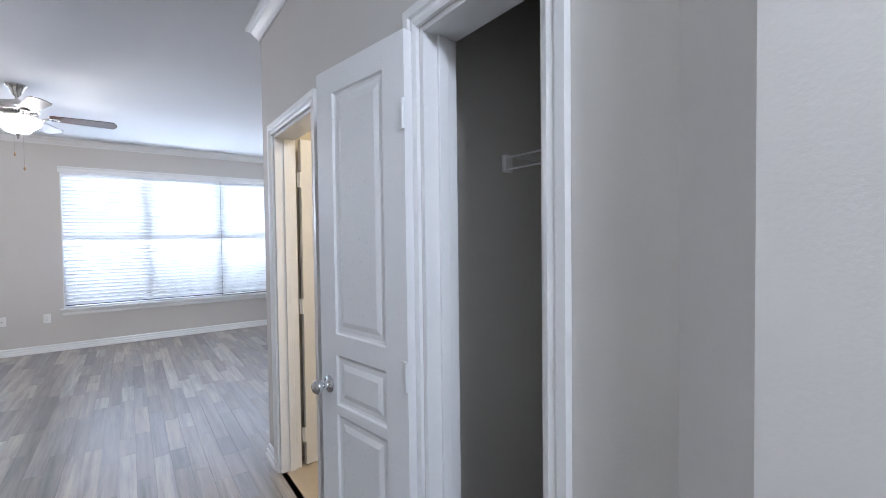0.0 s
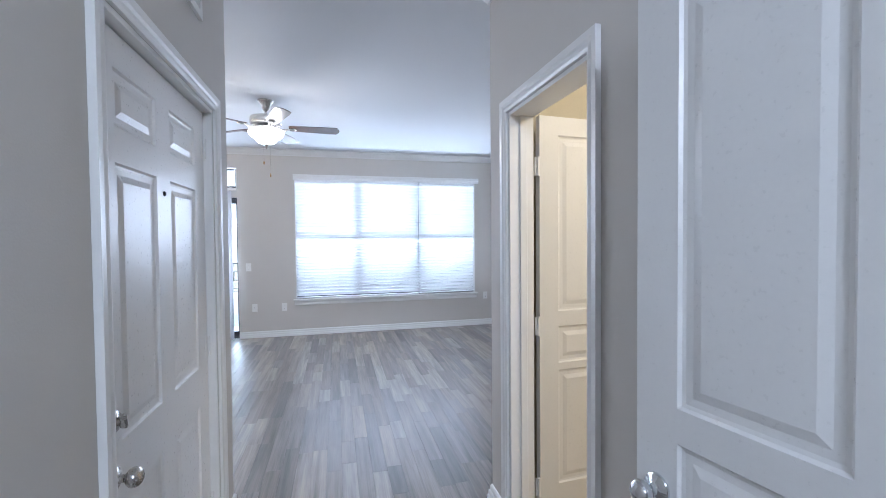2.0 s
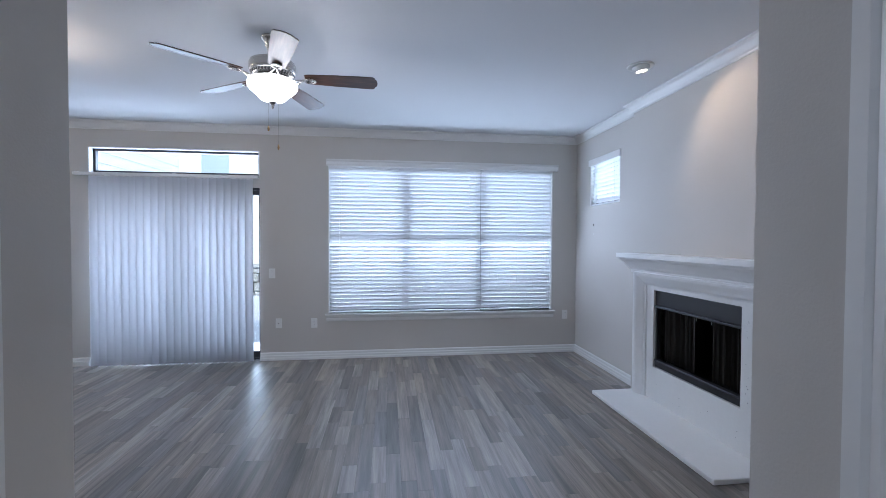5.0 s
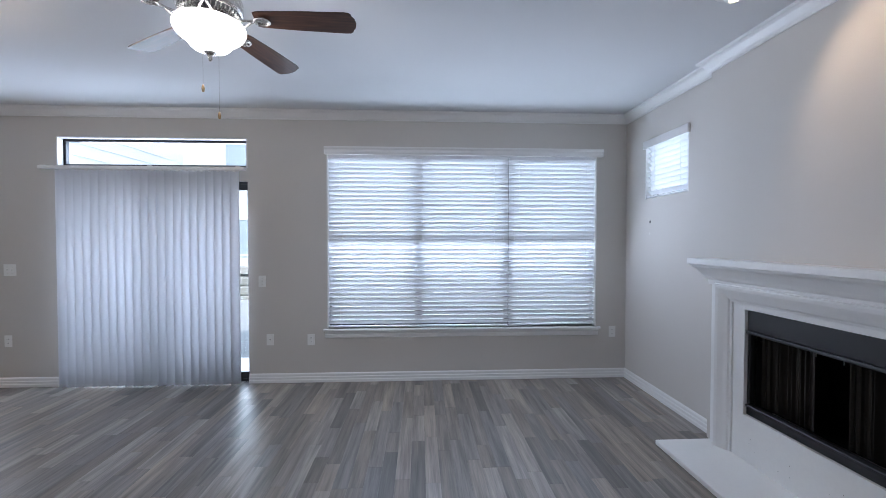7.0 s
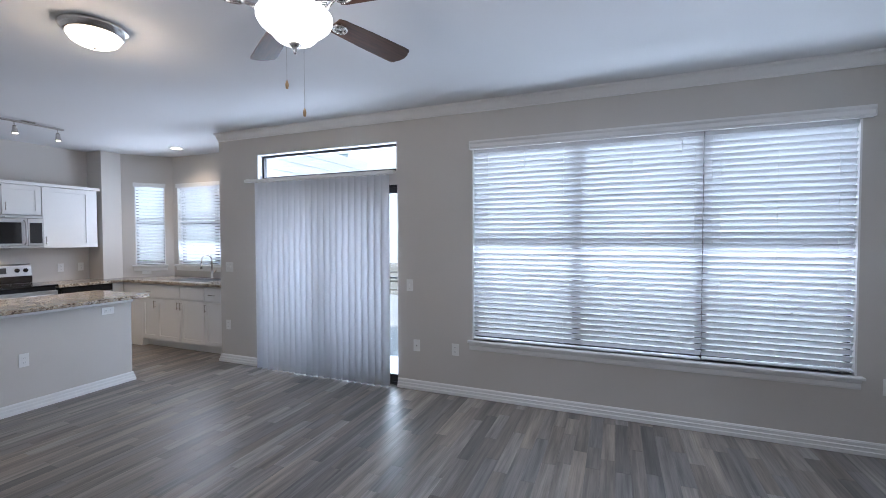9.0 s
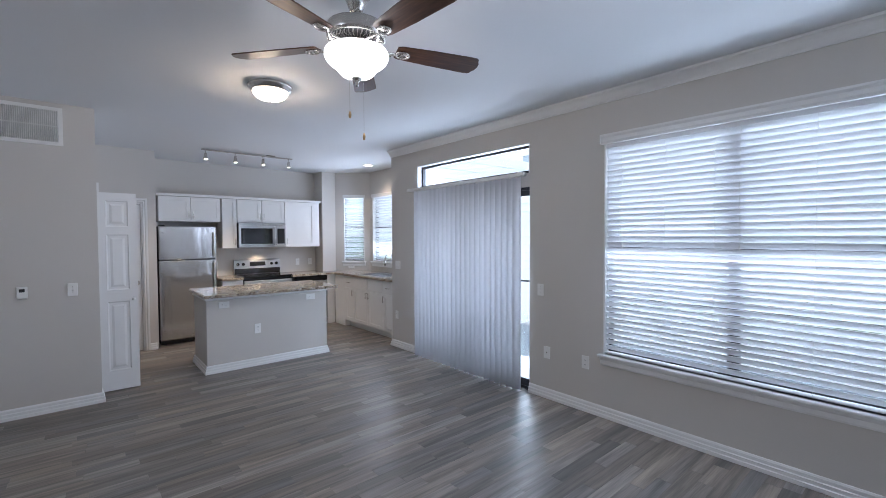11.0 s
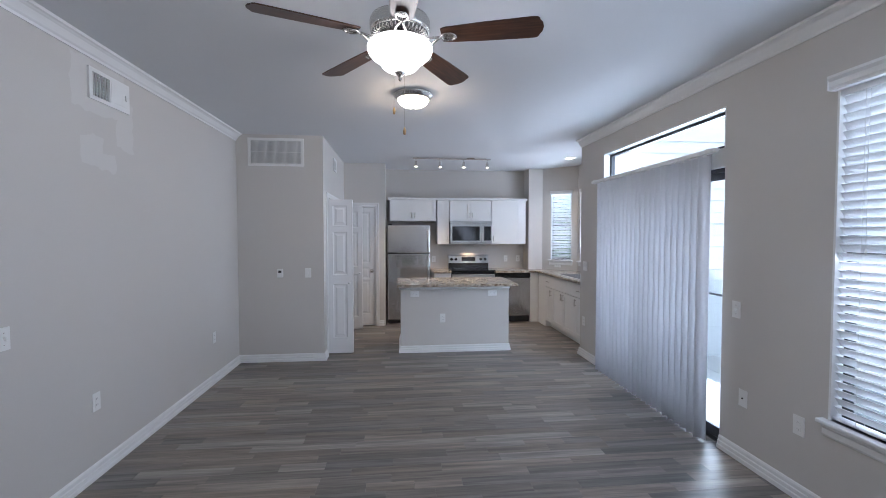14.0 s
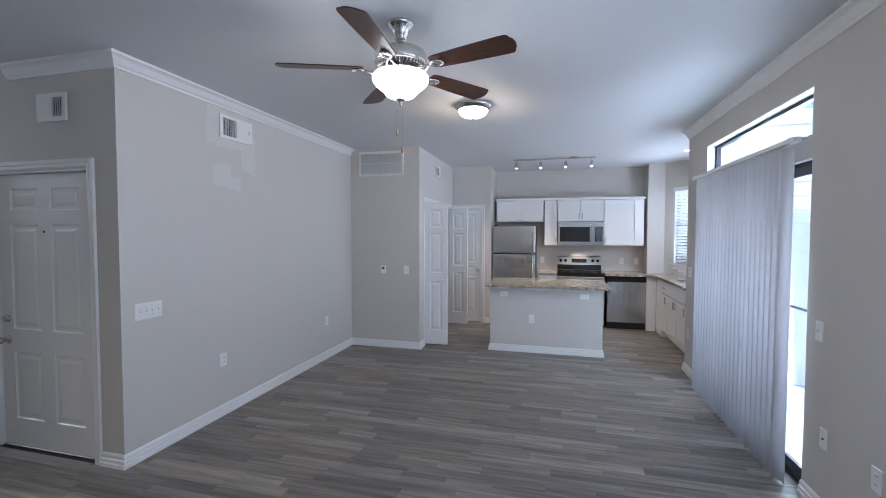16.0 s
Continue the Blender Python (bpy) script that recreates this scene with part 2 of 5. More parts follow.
FROST_WARM = glow("lit_warm_glass", (1.0, 0.84, 0.60), 5.0)
BULB = glow("lit_bulb", (1.0, 0.82, 0.55), 12.0)
CLEAR = glass("window_glass")
PLANK = plank_material()
GRANITE = granite_material()
BLADE = blade_material()
SUBFLOOR = plain("underlay_and_shade", (0.05, 0.048, 0.045), 0.9, 0, 0.1, 3, 60, 0.1)
BATHTILE = plain("tan_bath_tile", (0.50, 0.42, 0.31), 0.4, 0, 0.06, 3, 60, 0.06)
HEARTH = plain("white_painted_brick_hearth", (0.79, 0.79, 0.77), 0.42, 0, 0.03, 2, 45, 0.18)
SOOT = plain("sooty_firebrick", (0.02, 0.018, 0.017), 0.9, 0, 0.3, 6, 60, 0.3)
MESH_CURTAIN = plain("dark_mesh_curtain", (0.030, 0.026, 0.022), 0.45, 0.5, 0.2, 6, 300, 0.2)
CONCRETE = plain("patio_concrete", (0.46, 0.455, 0.44), 0.85, 0, 0.06, 1.2, 60, 0.2)
LAWN = plain("lawn", (0.095, 0.16, 0.05), 0.9, 0, 0.25, 3, 90, 0.6, None, 0, 0, 0.02)
ROCK = plain("limestone_block", (0.42, 0.39, 0.34), 0.85, 0, 0.15, 5, 40, 0.5, None, 0.3, 0, 0.01)
BARK = plain("bark", (0.12, 0.095, 0.07), 0.9, 0, 0.2, 8, 60, 0.6, (40, 40, 6))
LEAF = plain("leaf", (0.075, 0.13, 0.04), 0.55, 0, 0.2, 9, 60, 0.1, None, 0.3, 0.3)
SIDING = plain("white_porch_siding", (0.78, 0.78, 0.77), 0.6, 0, 0.03, 2, 60, 0.1)
# pale blue base colour paints the sky's reflection on the far panes
SKYPANE = plain("far_window_sky_tint", (0.45, 0.50, 0.56), 0.12, 0, 0.1, 1, 20, 0.0)
RUBBER = plain("grey_gasket", (0.10, 0.10, 0.10), 0.7, 0, 0.1, 20, 90, 0.05)

# ---- mesh helpers ----


def mesh_of(bm, name, smooth=False):
    bmesh.ops.recalc_face_normals(bm, faces=bm.faces)
    me = bpy.data.meshes.new(name)
    bm.to_mesh(me)
    bm.free()
    if smooth:
        for f in me.polygons:
            f.use_smooth = True
    return me


def part(name, bm, material, parent=None, label="", smooth=False, m=None):
    """Links a bmesh as one mesh object, under a thing or a part."""
    me = mesh_of(bm, name, smooth)
    me.materials.append(material)
    ob = new(name, me)
    if parent is not None:
        ob.parent = parent
    if m is not None:
        ob.matrix_basis = m
    return tagged(ob, label)


def thing(name, m, label, category, group="", kind=""):
    ob = new(name)
    ob.empty_display_size = 0.05
    ob.matrix_basis = m
    return tagged(ob, label, category, group, kind)


def box(x0, x1, y0, y1, z0, z1, bevel=0.0, bm=None, seg=1):
    own = bmesh.new()
    r = bmesh.ops.create_cube(own, size=1.0)
    for v in r["verts"]:
        v.co = Vector((x0 + (v.co.x + 0.5) * (x1 - x0), y0 + (v.co.y + 0.5) * (y1 - y0), z0 + (v.co.z + 0.5) * (z1 - z0)))
    if bevel:
        bmesh.ops.bevel(own, geom=own.edges[:], offset=bevel, segments=seg, affect="EDGES", profile=0.5)
    return own if bm is None else join(bm, own)


def join(bm, other):
    """Adds a bmesh to another one."""
    me = bpy.data.meshes.new("tmp")
    other.to_mesh(me)
    other.free()
    bm.from_mesh(me)
    bpy.data.meshes.remove(me)
    return bm


def moved(bm, m):
    bmesh.ops.transform(bm, matrix=m, verts=bm.verts)
    return bm


def lathe(profile, seg=24):
    """A body of revolution about z from (radius, height) pairs."""
    bm = bmesh.new()
    rings = []
    for r, z in profile:
        if r < 1e-5:
            rings.append([bm.verts.new((0, 0, z))])
        else:
            rings.append([bm.verts.new((r * math.cos(2 * math.pi * k / seg), r * math.sin(2 * math.pi * k / seg), z)) for k in range(seg)])
    for a, b in zip(rings, rings[1:]):
        for k in range(seg):
            q = [a[k % len(a)], a[(k + 1) % len(a)], b[(k + 1) % len(b)], b[k % len(b)]]
            q = list(dict.fromkeys(q))
            if len(q) > 2:
                bm.faces.new(q)
    return bm


def tube(points, r, seg=8):
    """A round bar along points."""
    bm = bmesh.new()
    pts = [Vector(p) for p in points]
    rings = []
    for i, p in enumerate(pts):
        d = (pts[min(i + 1, len(pts) - 1)] - pts[max(i - 1, 0)]).normalized()
        side = d.cross(Vector((0.31, 0.17, 0.93)))
        side = side.normalized() if side.length > 1e-3 else Vector((1, 0, 0))
        up = side.cross(d)
        rings.append([bm.verts.new(p + r * (math.cos(2 * math.pi * k / seg) * side + math.sin(2 * math.pi * k / seg) * up)) for k in range(seg)])
    for a, b in zip(rings, rings[1:]):
        for k in range(seg):
            bm.faces.new((a[k], a[(k + 1) % seg], b[(k + 1) % seg], b[k]))
    bm.faces.new(rings[0][::-1]), bm.faces.new(rings[-1])
    return bm


def sweep(path, profile, closed=False):
    """A moulding along a level path of (x, y), mitred; profile of (out to the left of the path, z), closed round."""
    bm = bmesh.new()
    pts = [Vector((x, y)) for x, y in path]
    rings, count = [], len(pts)
    for i, p in enumerate(pts):
        a = (p - pts[i - 1]).normalized() if i or closed else None
        b = (pts[(i + 1) % count] - p).normalized() if i < count - 1 or closed else None
        a, b = a or b, b or a
        na, nb = Vector((-a.y, a.x)), Vector((-b.y, b.x))
        n = na + nb
        n = n / max(1e-6, n.dot(na))
        rings.append([bm.verts.new((p.x + n.x * d, p.y + n.y * d, z)) for d, z in profile])
    k = len(profile)
    for a, b in list(zip(rings, rings[1:])) + ([(rings[-1], rings[0])] if closed else []):
        for j in range(k):
            bm.faces.new((a[j], a[(j + 1) % k], b[(j + 1) % k], b[j]))
    if not closed:
        bm.faces.new(rings[0]), bm.faces.new(rings[-1][::-1])
    return bm


def grid_sheet(us, zs, solid, d=0.0):
    """Faces of a grid in the plane y = d where solid(u, z) of the cell's middle holds."""
    bm = bmesh.new()
    us, zs = sorted(set(round(u, 5) for u in us)), sorted(set(round(z, 5) for z in zs))
    vs = {(i, j): bm.verts.new((u, d, z)) for i, u in enumerate(us) for j, z in enumerate(zs)}
    for i in range(len(us) - 1):
        for j in range(len(zs) - 1):
            if solid((us[i] + us[i + 1]) / 2, (zs[j] + zs[j + 1]) / 2):
                bm.faces.new((vs[i, j], vs[i + 1, j], vs[i + 1, j + 1], vs[i, j + 1]))
    bmesh.ops.delete(bm, geom=[v for v in bm.verts if not v.link_faces], context="VERTS")
    return bm


def slab_with_holes(u0, u1, z0, z1, holes, d0, d1):
    """A plate from d0 to d1 in y, pierced by holes (u0, u1, z0, z1)."""
    us = [u0, u1] + [u for h in holes for u in h[:2]]
    zs = [z0, z1] + [z for h in holes for z in h[2:]]
    bm = grid_sheet(us, zs, lambda u, z: not any(h[0] < u < h[1] and h[2] < z < h[3] for h in holes), d0)
    r = bmesh.ops.extrude_face_region(bm, geom=bm.faces[:])
    bmesh.ops.translate(bm, verts=[v for v in r["geom"] if isinstance(v, bmesh.types.BMVert)], vec=(0, d1 - d0, 0))
    return bm


# ---- plan ----
H = 2.762
THICK = 0.12
OUT = [(1.0, 3.756), (2.72, 3.756), (2.72, 8.30), (-3.65, 8.30), (-3.65, 9.08), (-5.56, 9.08), (-6.0, 8.59), (-6.0, 8.33), (-6.33, 8.33),
       (-6.33, 5.72), (-5.65, 5.72), (-5.65, 5.035), (-3.70, 5.035), (-3.70, 4.02), (-0.355, 4.02), (-0.355, -2.6), (0.872, -2.6), (0.872, 1.047), (1.0, 1.19)]
WIN = (-0.415, 2.40, 0.545, 2.35)
SLD = (-3.045, -1.20, 0.0, 2.05)
TRANS = (-3.045, -1.20, 2.185, 2.48)
ENTRY = (2.80, 3.77)
BATH = (2.83, 3.515)
CLOSET = (1.455, 1.93)
PANTRY = (5.10, 5.56)
BIFOLD = (-5.46, -3.92)
DOORH = 2.035


def wall_frame(p0, p1):
    """The wall's own axes: along, into the room, up."""
    a = (Vector(p1) - Vector(p0)).normalized()
    return Matrix(((a.x, -a.y, 0, p0[0]), (a.y, a.x, 0, p0[1]), (0, 0, 1, 0), (0, 0, 0, 1)))


# openings by wall, in the wall's own metres
HOLES = {
    1: [(7.25 - 3.756, 7.92 - 3.756, 1.855, 2.40), (5.57 - 3.756, 6.518 - 3.756, 0.33, 1.012)],
    2: [(2.72 - WIN[1], 2.72 - WIN[0], WIN[2], WIN[3]), (2.72 - SLD[1], 2.72 - SLD[0], -1, SLD[3]), (2.72 - TRANS[1], 2.72 - TRANS[0], TRANS[2], TRANS[3])],
    4: [(-3.65 + 3.98, -3.65 + 5.47, 1.10, 2.335)],
    5: [(0.11, 0.50, 1.10, 2.335)],
    10: [(5.72 - PANTRY[1], 5.72 - PANTRY[0], -1, DOORH)],
    11: [(BIFOLD[0] + 5.65, BIFOLD[1] + 5.65, -1, DOORH)],
    14: [(4.02 - ENTRY[1], 4.02 - ENTRY[0], -1, DOORH)],
    18: [(CLOSET[0] - 1.19, CLOSET[1] - 1.19, -1, DOORH), (BATH[0] - 1.19, BATH[1] - 1.19, -1, DOORH)],
}
NAMES = ["wall_southeast", "wall_east", "wall_north", "wall_bay_return", "wall_kitchen_north", "wall_kitchen_diagonal", "wall_kitchen_column", "wall_niche_side",
         "wall_kitchen_back", "wall_niche_left", "wall_pantry", "wall_laundry", "wall_thermostat", "wall_south", "wall_hall_west", "wall_hall_end", "wall_hall_stub", "wall_hall_corner", "wall_hall_east"]
WM = []
for i, name in enumerate(NAMES):
    p0, p1, p2 = OUT[i], OUT[(i + 1) % len(OUT)], OUT[(i + 2) % len(OUT)]
    a, b = Vector(p1) - Vector(p0), Vector(p2) - Vector(p1)
    turn = a.x * b.y - a.y * b.x
    length = a.length
    right = turn < 0
    end = length - (THICK if name != "wall_hall_stub" else 0.0) if right else length + THICK
    m = wall_frame(p0, p1)
    WM.append(m)
    bm = slab_with_holes(0, end, 0.0, H, [(h[0], h[1], max(h[2], 0), h[3]) for h in HOLES.get(i, [])], 0.0, -THICK)
    mat = PAINT_SOUTH if name == "wall_south" else PAINT
    tagged(part(name, bm, mat, m=m), "light greige painted drywall wall with orange-peel texture", "wall", kind="structure")


def poly_slab(name, pts, z0, z1, material, label, category):
    bm = bmesh.new()
    f = bm.faces.new([bm.verts.new((x, y, z0)) for x, y in pts])
    r = bmesh.ops.extrude_face_region(bm, geom=[f])
    bmesh.ops.translate(bm, verts=[v for v in r["geom"] if isinstance(v, bmesh.types.BMVert)], vec=(0, 0, z1 - z0))
    return tagged(part(name, bm, material), label, category, kind="structure")


poly_slab("ceiling", [(-6.6, -2.9), (3.0, -2.9), (3.0, 8.42), (-3.53, 8.42), (-3.53, 9.2), (-6.6, 9.2)], H, H + 0.15, CEIL, "flat white painted textured drywall ceiling", "ceiling")
floor = poly_slab("floor", [(-6.5, -2.75), (0.95, -2.75), (1.06, 3.70), (2.78, 3.70), (2.78, 8.36), (-3.6, 8.36), (-3.6, 9.14), (-6.5, 9.14)], -0.15, -0.006, SUBFLOOR, "grey-brown wood-look vinyl plank floor", "floor")

# mouldings
BASE = [(0, 0.0), (0.024, 0.0), (0.024, 0.026), (0.018, 0.031), (0.018, 0.054), (0.011, 0.059), (0.011, 0.080), (0.005, 0.090), (0, 0.093)]
CROWN = [(0, H - 0.088), (0.010, H - 0.088), (0.014, H - 0.074), (0.024, H - 0.064), (0.046, H - 0.030), (0.060, H - 0.020), (0.072, H - 0.016), (0.076, H - 0.001), (0, H - 0.001)]


def baseboard(path):
    tagged(part("baseboard", sweep(path, BASE), TRIM), "white stepped wooden baseboard", "baseboard", kind="structure")


def crown(path):
    tagged(part("crown_moulding", sweep(path, CROWN), TRIM), "white crown moulding under the ceiling", "moulding", kind="structure")


CAS = 0.06
BREAST = (2.66, 5.20, 6.905)
baseboard([(1.0, BATH[1] + CAS), (1.0, 3.756), (2.72, 3.756), (2.72, BREAST[1])])
baseboard([(2.72, BREAST[2]), (2.72, 8.30), (SLD[1], 8.30)])
baseboard([(SLD[0], 8.30), (-3.65, 8.30), (-3.65, 8.40)])
baseboard([(-5.65, 5.70), (-5.65, PANTRY[1] + CAS)])
baseboard([(BIFOLD[1] + CAS, 5.035), (-3.70, 5.035), (-3.70, 4.02), (-0.355, 4.02), (-0.355, ENTRY[1] + CAS)])
baseboard([(-0.355, ENTRY[0] - CAS), (-0.355, -2.6), (0.872, -2.6), (0.872, 1.047), (1.0, 1.19), (1.0, CLOSET[0] - CAS)])
baseboard([(1.0, CLOSET[1] + CAS), (1.0, BATH[0] - CAS)])
crown([(1.0, 2.7), (1.0, 3.756), (2.72, 3.756), (2.72, BREAST[1]), (BREAST[0], BREAST[1]), (BREAST[0], BREAST[2]), (2.72, BREAST[2]), (2.72, 8.30), (-3.65, 8.30)])
crown([(-3.68, 4.02), (-0.355, 4.02), (-0.355, 3.05)])


def casing(i, u0, u1, top, depth=0.016, w=CAS, jamb=True, bottom=0.0):
    """A mitred moulded casing round a doorway in wall i, with its jambs."""
    m = WM[i]
    prof = [(0.0, 0.0), (0.0, depth * 0.75), (w * 0.2, depth), (w * 0.45, depth * 0.8), (w * 0.6, depth * 1.15), (w, depth * 1.25), (w, 0.0)]
    bm = bmesh.new()
    rows = []
    for s, e in (((u0, bottom), (-1, 0)), ((u0, top), (-1, 1)), ((u1, top), (1, 1)), ((u1, bottom), (1, 0))):
        rows.append([bm.verts.new((s[0] + e[0] * o, d + 0.001, s[1] + e[1] * o)) for o, d in prof])
    k = len(prof)
    for a, b in zip(rows, rows[1:]):
        for j in range(k):
            bm.faces.new((a[j], a[(j + 1) % k], b[(j + 1) % k], b[j]))
    bm.faces.new(rows[0]), bm.faces.new(rows[-1])
    tagged(part("door_casing", bm, TRIM, m=m), "white moulded wooden door casing", "door casing", kind="structure")
    if jamb:
        t = 0.018
        jb = box(u0, u0 + t, -THICK - 0.004, 0.0, 0, top, 0.0015)
        box(u1 - t, u1, -THICK - 0.004, 0.0, 0, top, 0.0015, jb)
        box(u0 + t, u1 - t, -THICK - 0.004, 0.0, top - t, top, 0.0015, jb)
        # door stop
        box(u0 + t, u0 + t + 0.011, -0.085, -0.050, 0, top - t, 0.002, jb)
        box(u1 - t - 0.011, u1 - t, -0.085, -0.050, 0, top - t, 0.002, jb)
        tagged(part("door_jamb", jb, TRIM, m=m), "white painted wooden door jamb with stop", "door jamb", kind="structure")


casing(14, 4.02 - ENTRY[1], 4.02 - ENTRY[0], DOORH)
casing(18, CLOSET[0] - 1.19, CLOSET[1] - 1.19, DOORH)
casing(18, BATH[0] - 1.19, BATH[1] - 1.19, DOORH)
casing(10, 5.72 - PANTRY[1], 5.72 - PANTRY[0], DOORH)
casing(11, BIFOLD[0] + 5.65, BIFOLD[1] + 5.65, DOORH)

# ---- side rooms behind the doorways ----


def room_shell(name, x0, x1, y0, y1, z1, material, label, open_side):
    t = 0.05
    sides = {"w": (x0 - t, x0, y0 - t, y1 + t), "e": (x1, x1 + t, y0 - t, y1 + t), "s": (x0, x1, y0 - t, y0), "n": (x0, x1, y1, y1 + t)}
    for side, (a, b, c, d) in sides.items():
        if side != open_side:
            tagged(part(name + {"w": "_west", "e": "_east", "s": "_south", "n": "_north"}[side], box(a, b, c, d, 0, z1), material), label, "wall", kind="structure")


room_shell("wall_closet", 1.121, 1.70, 1.22, 2.05, H, CLOSETP, "shaded greige painted closet walls", "w")
room_shell("wall_bath", 1.121, 2.75, 2.16, 3.63, H, BATHP, "warm beige painted bathroom walls", "w")
room_shell("wall_laundry_closet", -5.60, -3.80, 4.20, 4.914, H, PAINT, "greige painted laundry closet walls", "n")
room_shell("wall_pantry_closet", -6.25, -5.771, 4.72, 5.66, H, PAINT, "greige painted pantry walls", "e")
tagged(part("floor_bath", box(1.0, 2.78, 2.10, 3.69, -0.05, 0.0), BATHTILE), "tan ceramic tile bathroom floor", "floor", kind="structure")
# the closet's shade is put into this floor's near-black colour
tagged(part("floor_closet", box(1.0, 1.75, 1.15, 2.09, -0.05, 0.0), SUBFLOOR), "closet floor with shade put into its dark colour", "floor", kind="structure")

# ---- doors ----


def panel_slab(w, h, t, panels):
    """A door leaf: y 0 is the seen face, y -t the back; panels are (u0, u1, z0, z1)."""
    us = [0, w] + [u for p in panels for u in p[:2]]
    zs = [0, h] + [z for p in panels for z in p[2:]]
    bm = bmesh.new()
    for d, sign in ((0.0, -1), (-t, 1)):
        sh = grid_sheet(us, zs, lambda u, z: not any(p[0] < u < p[1] and p[2] < z < p[3] for p in panels), d)
        for u0, u1, z0, z1 in panels:
            def ring(i, dd):
                return [sh.verts.new((u, d + sign * dd, z)) for u, z in ((u0 + i, z0 + i), (u1 - i, z0 + i), (u1 - i, z1 - i), (u0 + i, z1 - i))]
            rings = [ring(0, 0), ring(0.006, 0.007), ring(0.014, 0.009), ring(0.030, 0.009), ring(0.050, 0.003)]
            for a, b in zip(rings, rings[1:]):
                for k in range(4):
                    sh.faces.new((a[k], a[(k + 1) % 4], b[(k + 1) % 4], b[k]))
            sh.faces.new(rings[-1])
        bmesh.ops.remove_doubles(sh, verts=sh.verts, dist=1e-5)
        join(bm, sh)
    c = [[bm.verts.new((u, d, z)) for u, z in ((0, 0), (w, 0), (w, h), (0, h))] for d in (0, -t)]
    for k in range(4):
        bm.faces.new((c[0][k], c[0][(k + 1) % 4], c[1][(k + 1) % 4], c[1][k]))
    return bm


def knob_mesh(ball=0.027, stem=0.05):
    prof = [(0, 0), (0.031, 0), (0.033, 0.003), (0.030, 0.008), (0.014, 0.012), (0.011, 0.016), (0.011, 0.026)]
    for k in range(9):
        a = -math.pi / 2 + 0.45 + (math.pi - 0.45) * k / 8
        prof.append((max(0.0, ball * math.cos(a)), stem + ball * 0.82 * math.sin(a)))
    prof[-1] = (0, prof[-1][1])
    return lathe(prof, 20)


OUTWARD = pose(0, 0, 0, -90)  # turns z to +y


def add_knob(door, u, z, t, material, both=True):
    part("door_knob", knob_mesh(), material, door, "round satin metal knob with rose", True, pose(u, 0, z) @ OUTWARD)
    if both:
        part("door_knob", knob_mesh(), material, door, "round satin metal knob with rose", True, pose(u, -t, z, 90))


def add_hinges(door, zs, t, material=TRIM):
    for z in zs:
        bm = tube([(0.0, 0.006, z - 0.045), (0.0, 0.006, z + 0.045)], 0.0065, 10)
        box(0.0, 0.03, -0.0005, 0.002, z - 0.044, z + 0.044, 0, bm)
        part("hinge", bm, material, door, "painted butt hinge")


def three_panel(w):
    return [(0.105, w - 0.105, 1.06, 1.93), (0.105, w - 0.105, 0.80, 0.985), (0.105, w - 0.105, 0.19, 0.765)]


def frame_on(x, y, dx, dy):
    """Axes of a leaf hung at (x, y) and running along (dx, dy)."""
    return wall_frame((x, y), (x + dx, y + dy))


# closet door, folded back against the hall wall
cd = thing("door_1", frame_on(0.955, 1.948, -0.08, 0.50), "white three-panel closet door standing open against the hall wall", "door", kind="structure")
part("door_leaf", panel_slab(0.505, 2.02, 0.035, three_panel(0.505)), DOORP, cd, m=pose(0, 0, 0.008))
add_knob(cd, 0.447, 0.875, 0.035, CHROME)
add_hinges(cd, (0.2, 1.0, 1.78), 0.035, TRIM)
# bathroom door, swung into the bathroom
bd = thing("door_2", frame_on(1.155, 3.497, 0.59, 0.047), "white three-panel bathroom door standing open", "door", kind="structure")
BW = 0.60
leaf = part("door_leaf", moved(panel_slab(BW, 2.02, 0.035, three_panel(BW)), pose(BW, 0, 0, 0, 0, 180)), DOORP, bd, m=pose(0, 0, 0.008))
part("door_knob", knob_mesh(), NICKEL, bd, "satin nickel knob with rose", True, pose(BW - 0.06, 0, 0.90, 90))
for z in (0.2, 1.0, 1.78):
    part("hinge", moved(box(-0.024, 0.0, 0.004, 0.008, -0.045, 0.045, 0.001, tube([(-0.008, -0.001, -0.047), (-0.008, -0.001, 0.047)], 0.0062, 10)), pose(0, 0, z)), TRIM, bd, "butt hinge")
# entry door
EW = ENTRY[1] - ENTRY[0] - 0.04
ed = thing("door_3", wall_frame((-0.392, ENTRY[1] - 0.02), (-0.392, ENTRY[0])), "closed white six-panel steel entry door", "door", kind="structure")
c0, c1, c2, c3 = 0.125, EW / 2 - 0.06, EW / 2 + 0.06, EW - 0.125
part("door_leaf", panel_slab(EW, 2.0, 0.044, [(a, b, z0, z1) for a, b in ((c0, c1), (c2, c3)) for z0, z1 in ((0.20, 0.70), (0.87, 1.64), (1.74, 1.90))]), DOORP, ed, m=pose(0, 0, 0.012))
add_knob(ed, EW - 0.07, 0.80, 0.044, NICKEL, False)
db = part("deadbolt", lathe([(0, 0), (0.030, 0), (0.031, 0.004), (0.026, 0.012), (0.012, 0.014), (0.010, 0.022), (0, 0.022)], 20), NICKEL, ed, "satin nickel deadbolt rose", True, pose(EW - 0.07, 0, 0.955) @ OUTWARD)
part("thumb_turn", box(-0.006, 0.006, -0.022, 0.022, 0.018, 0.036, 0.004), NICKEL, db, m=pose(0, 0, 0, 0, 0, 15))
part("peephole", lathe([(0, 0.001), (0.005, 0.002), (0.008, 0.004), (0.009, 0.0)], 14), BLACKMET, ed, "small dark peephole", True, pose(EW / 2, 0, 1.60) @ OUTWARD)
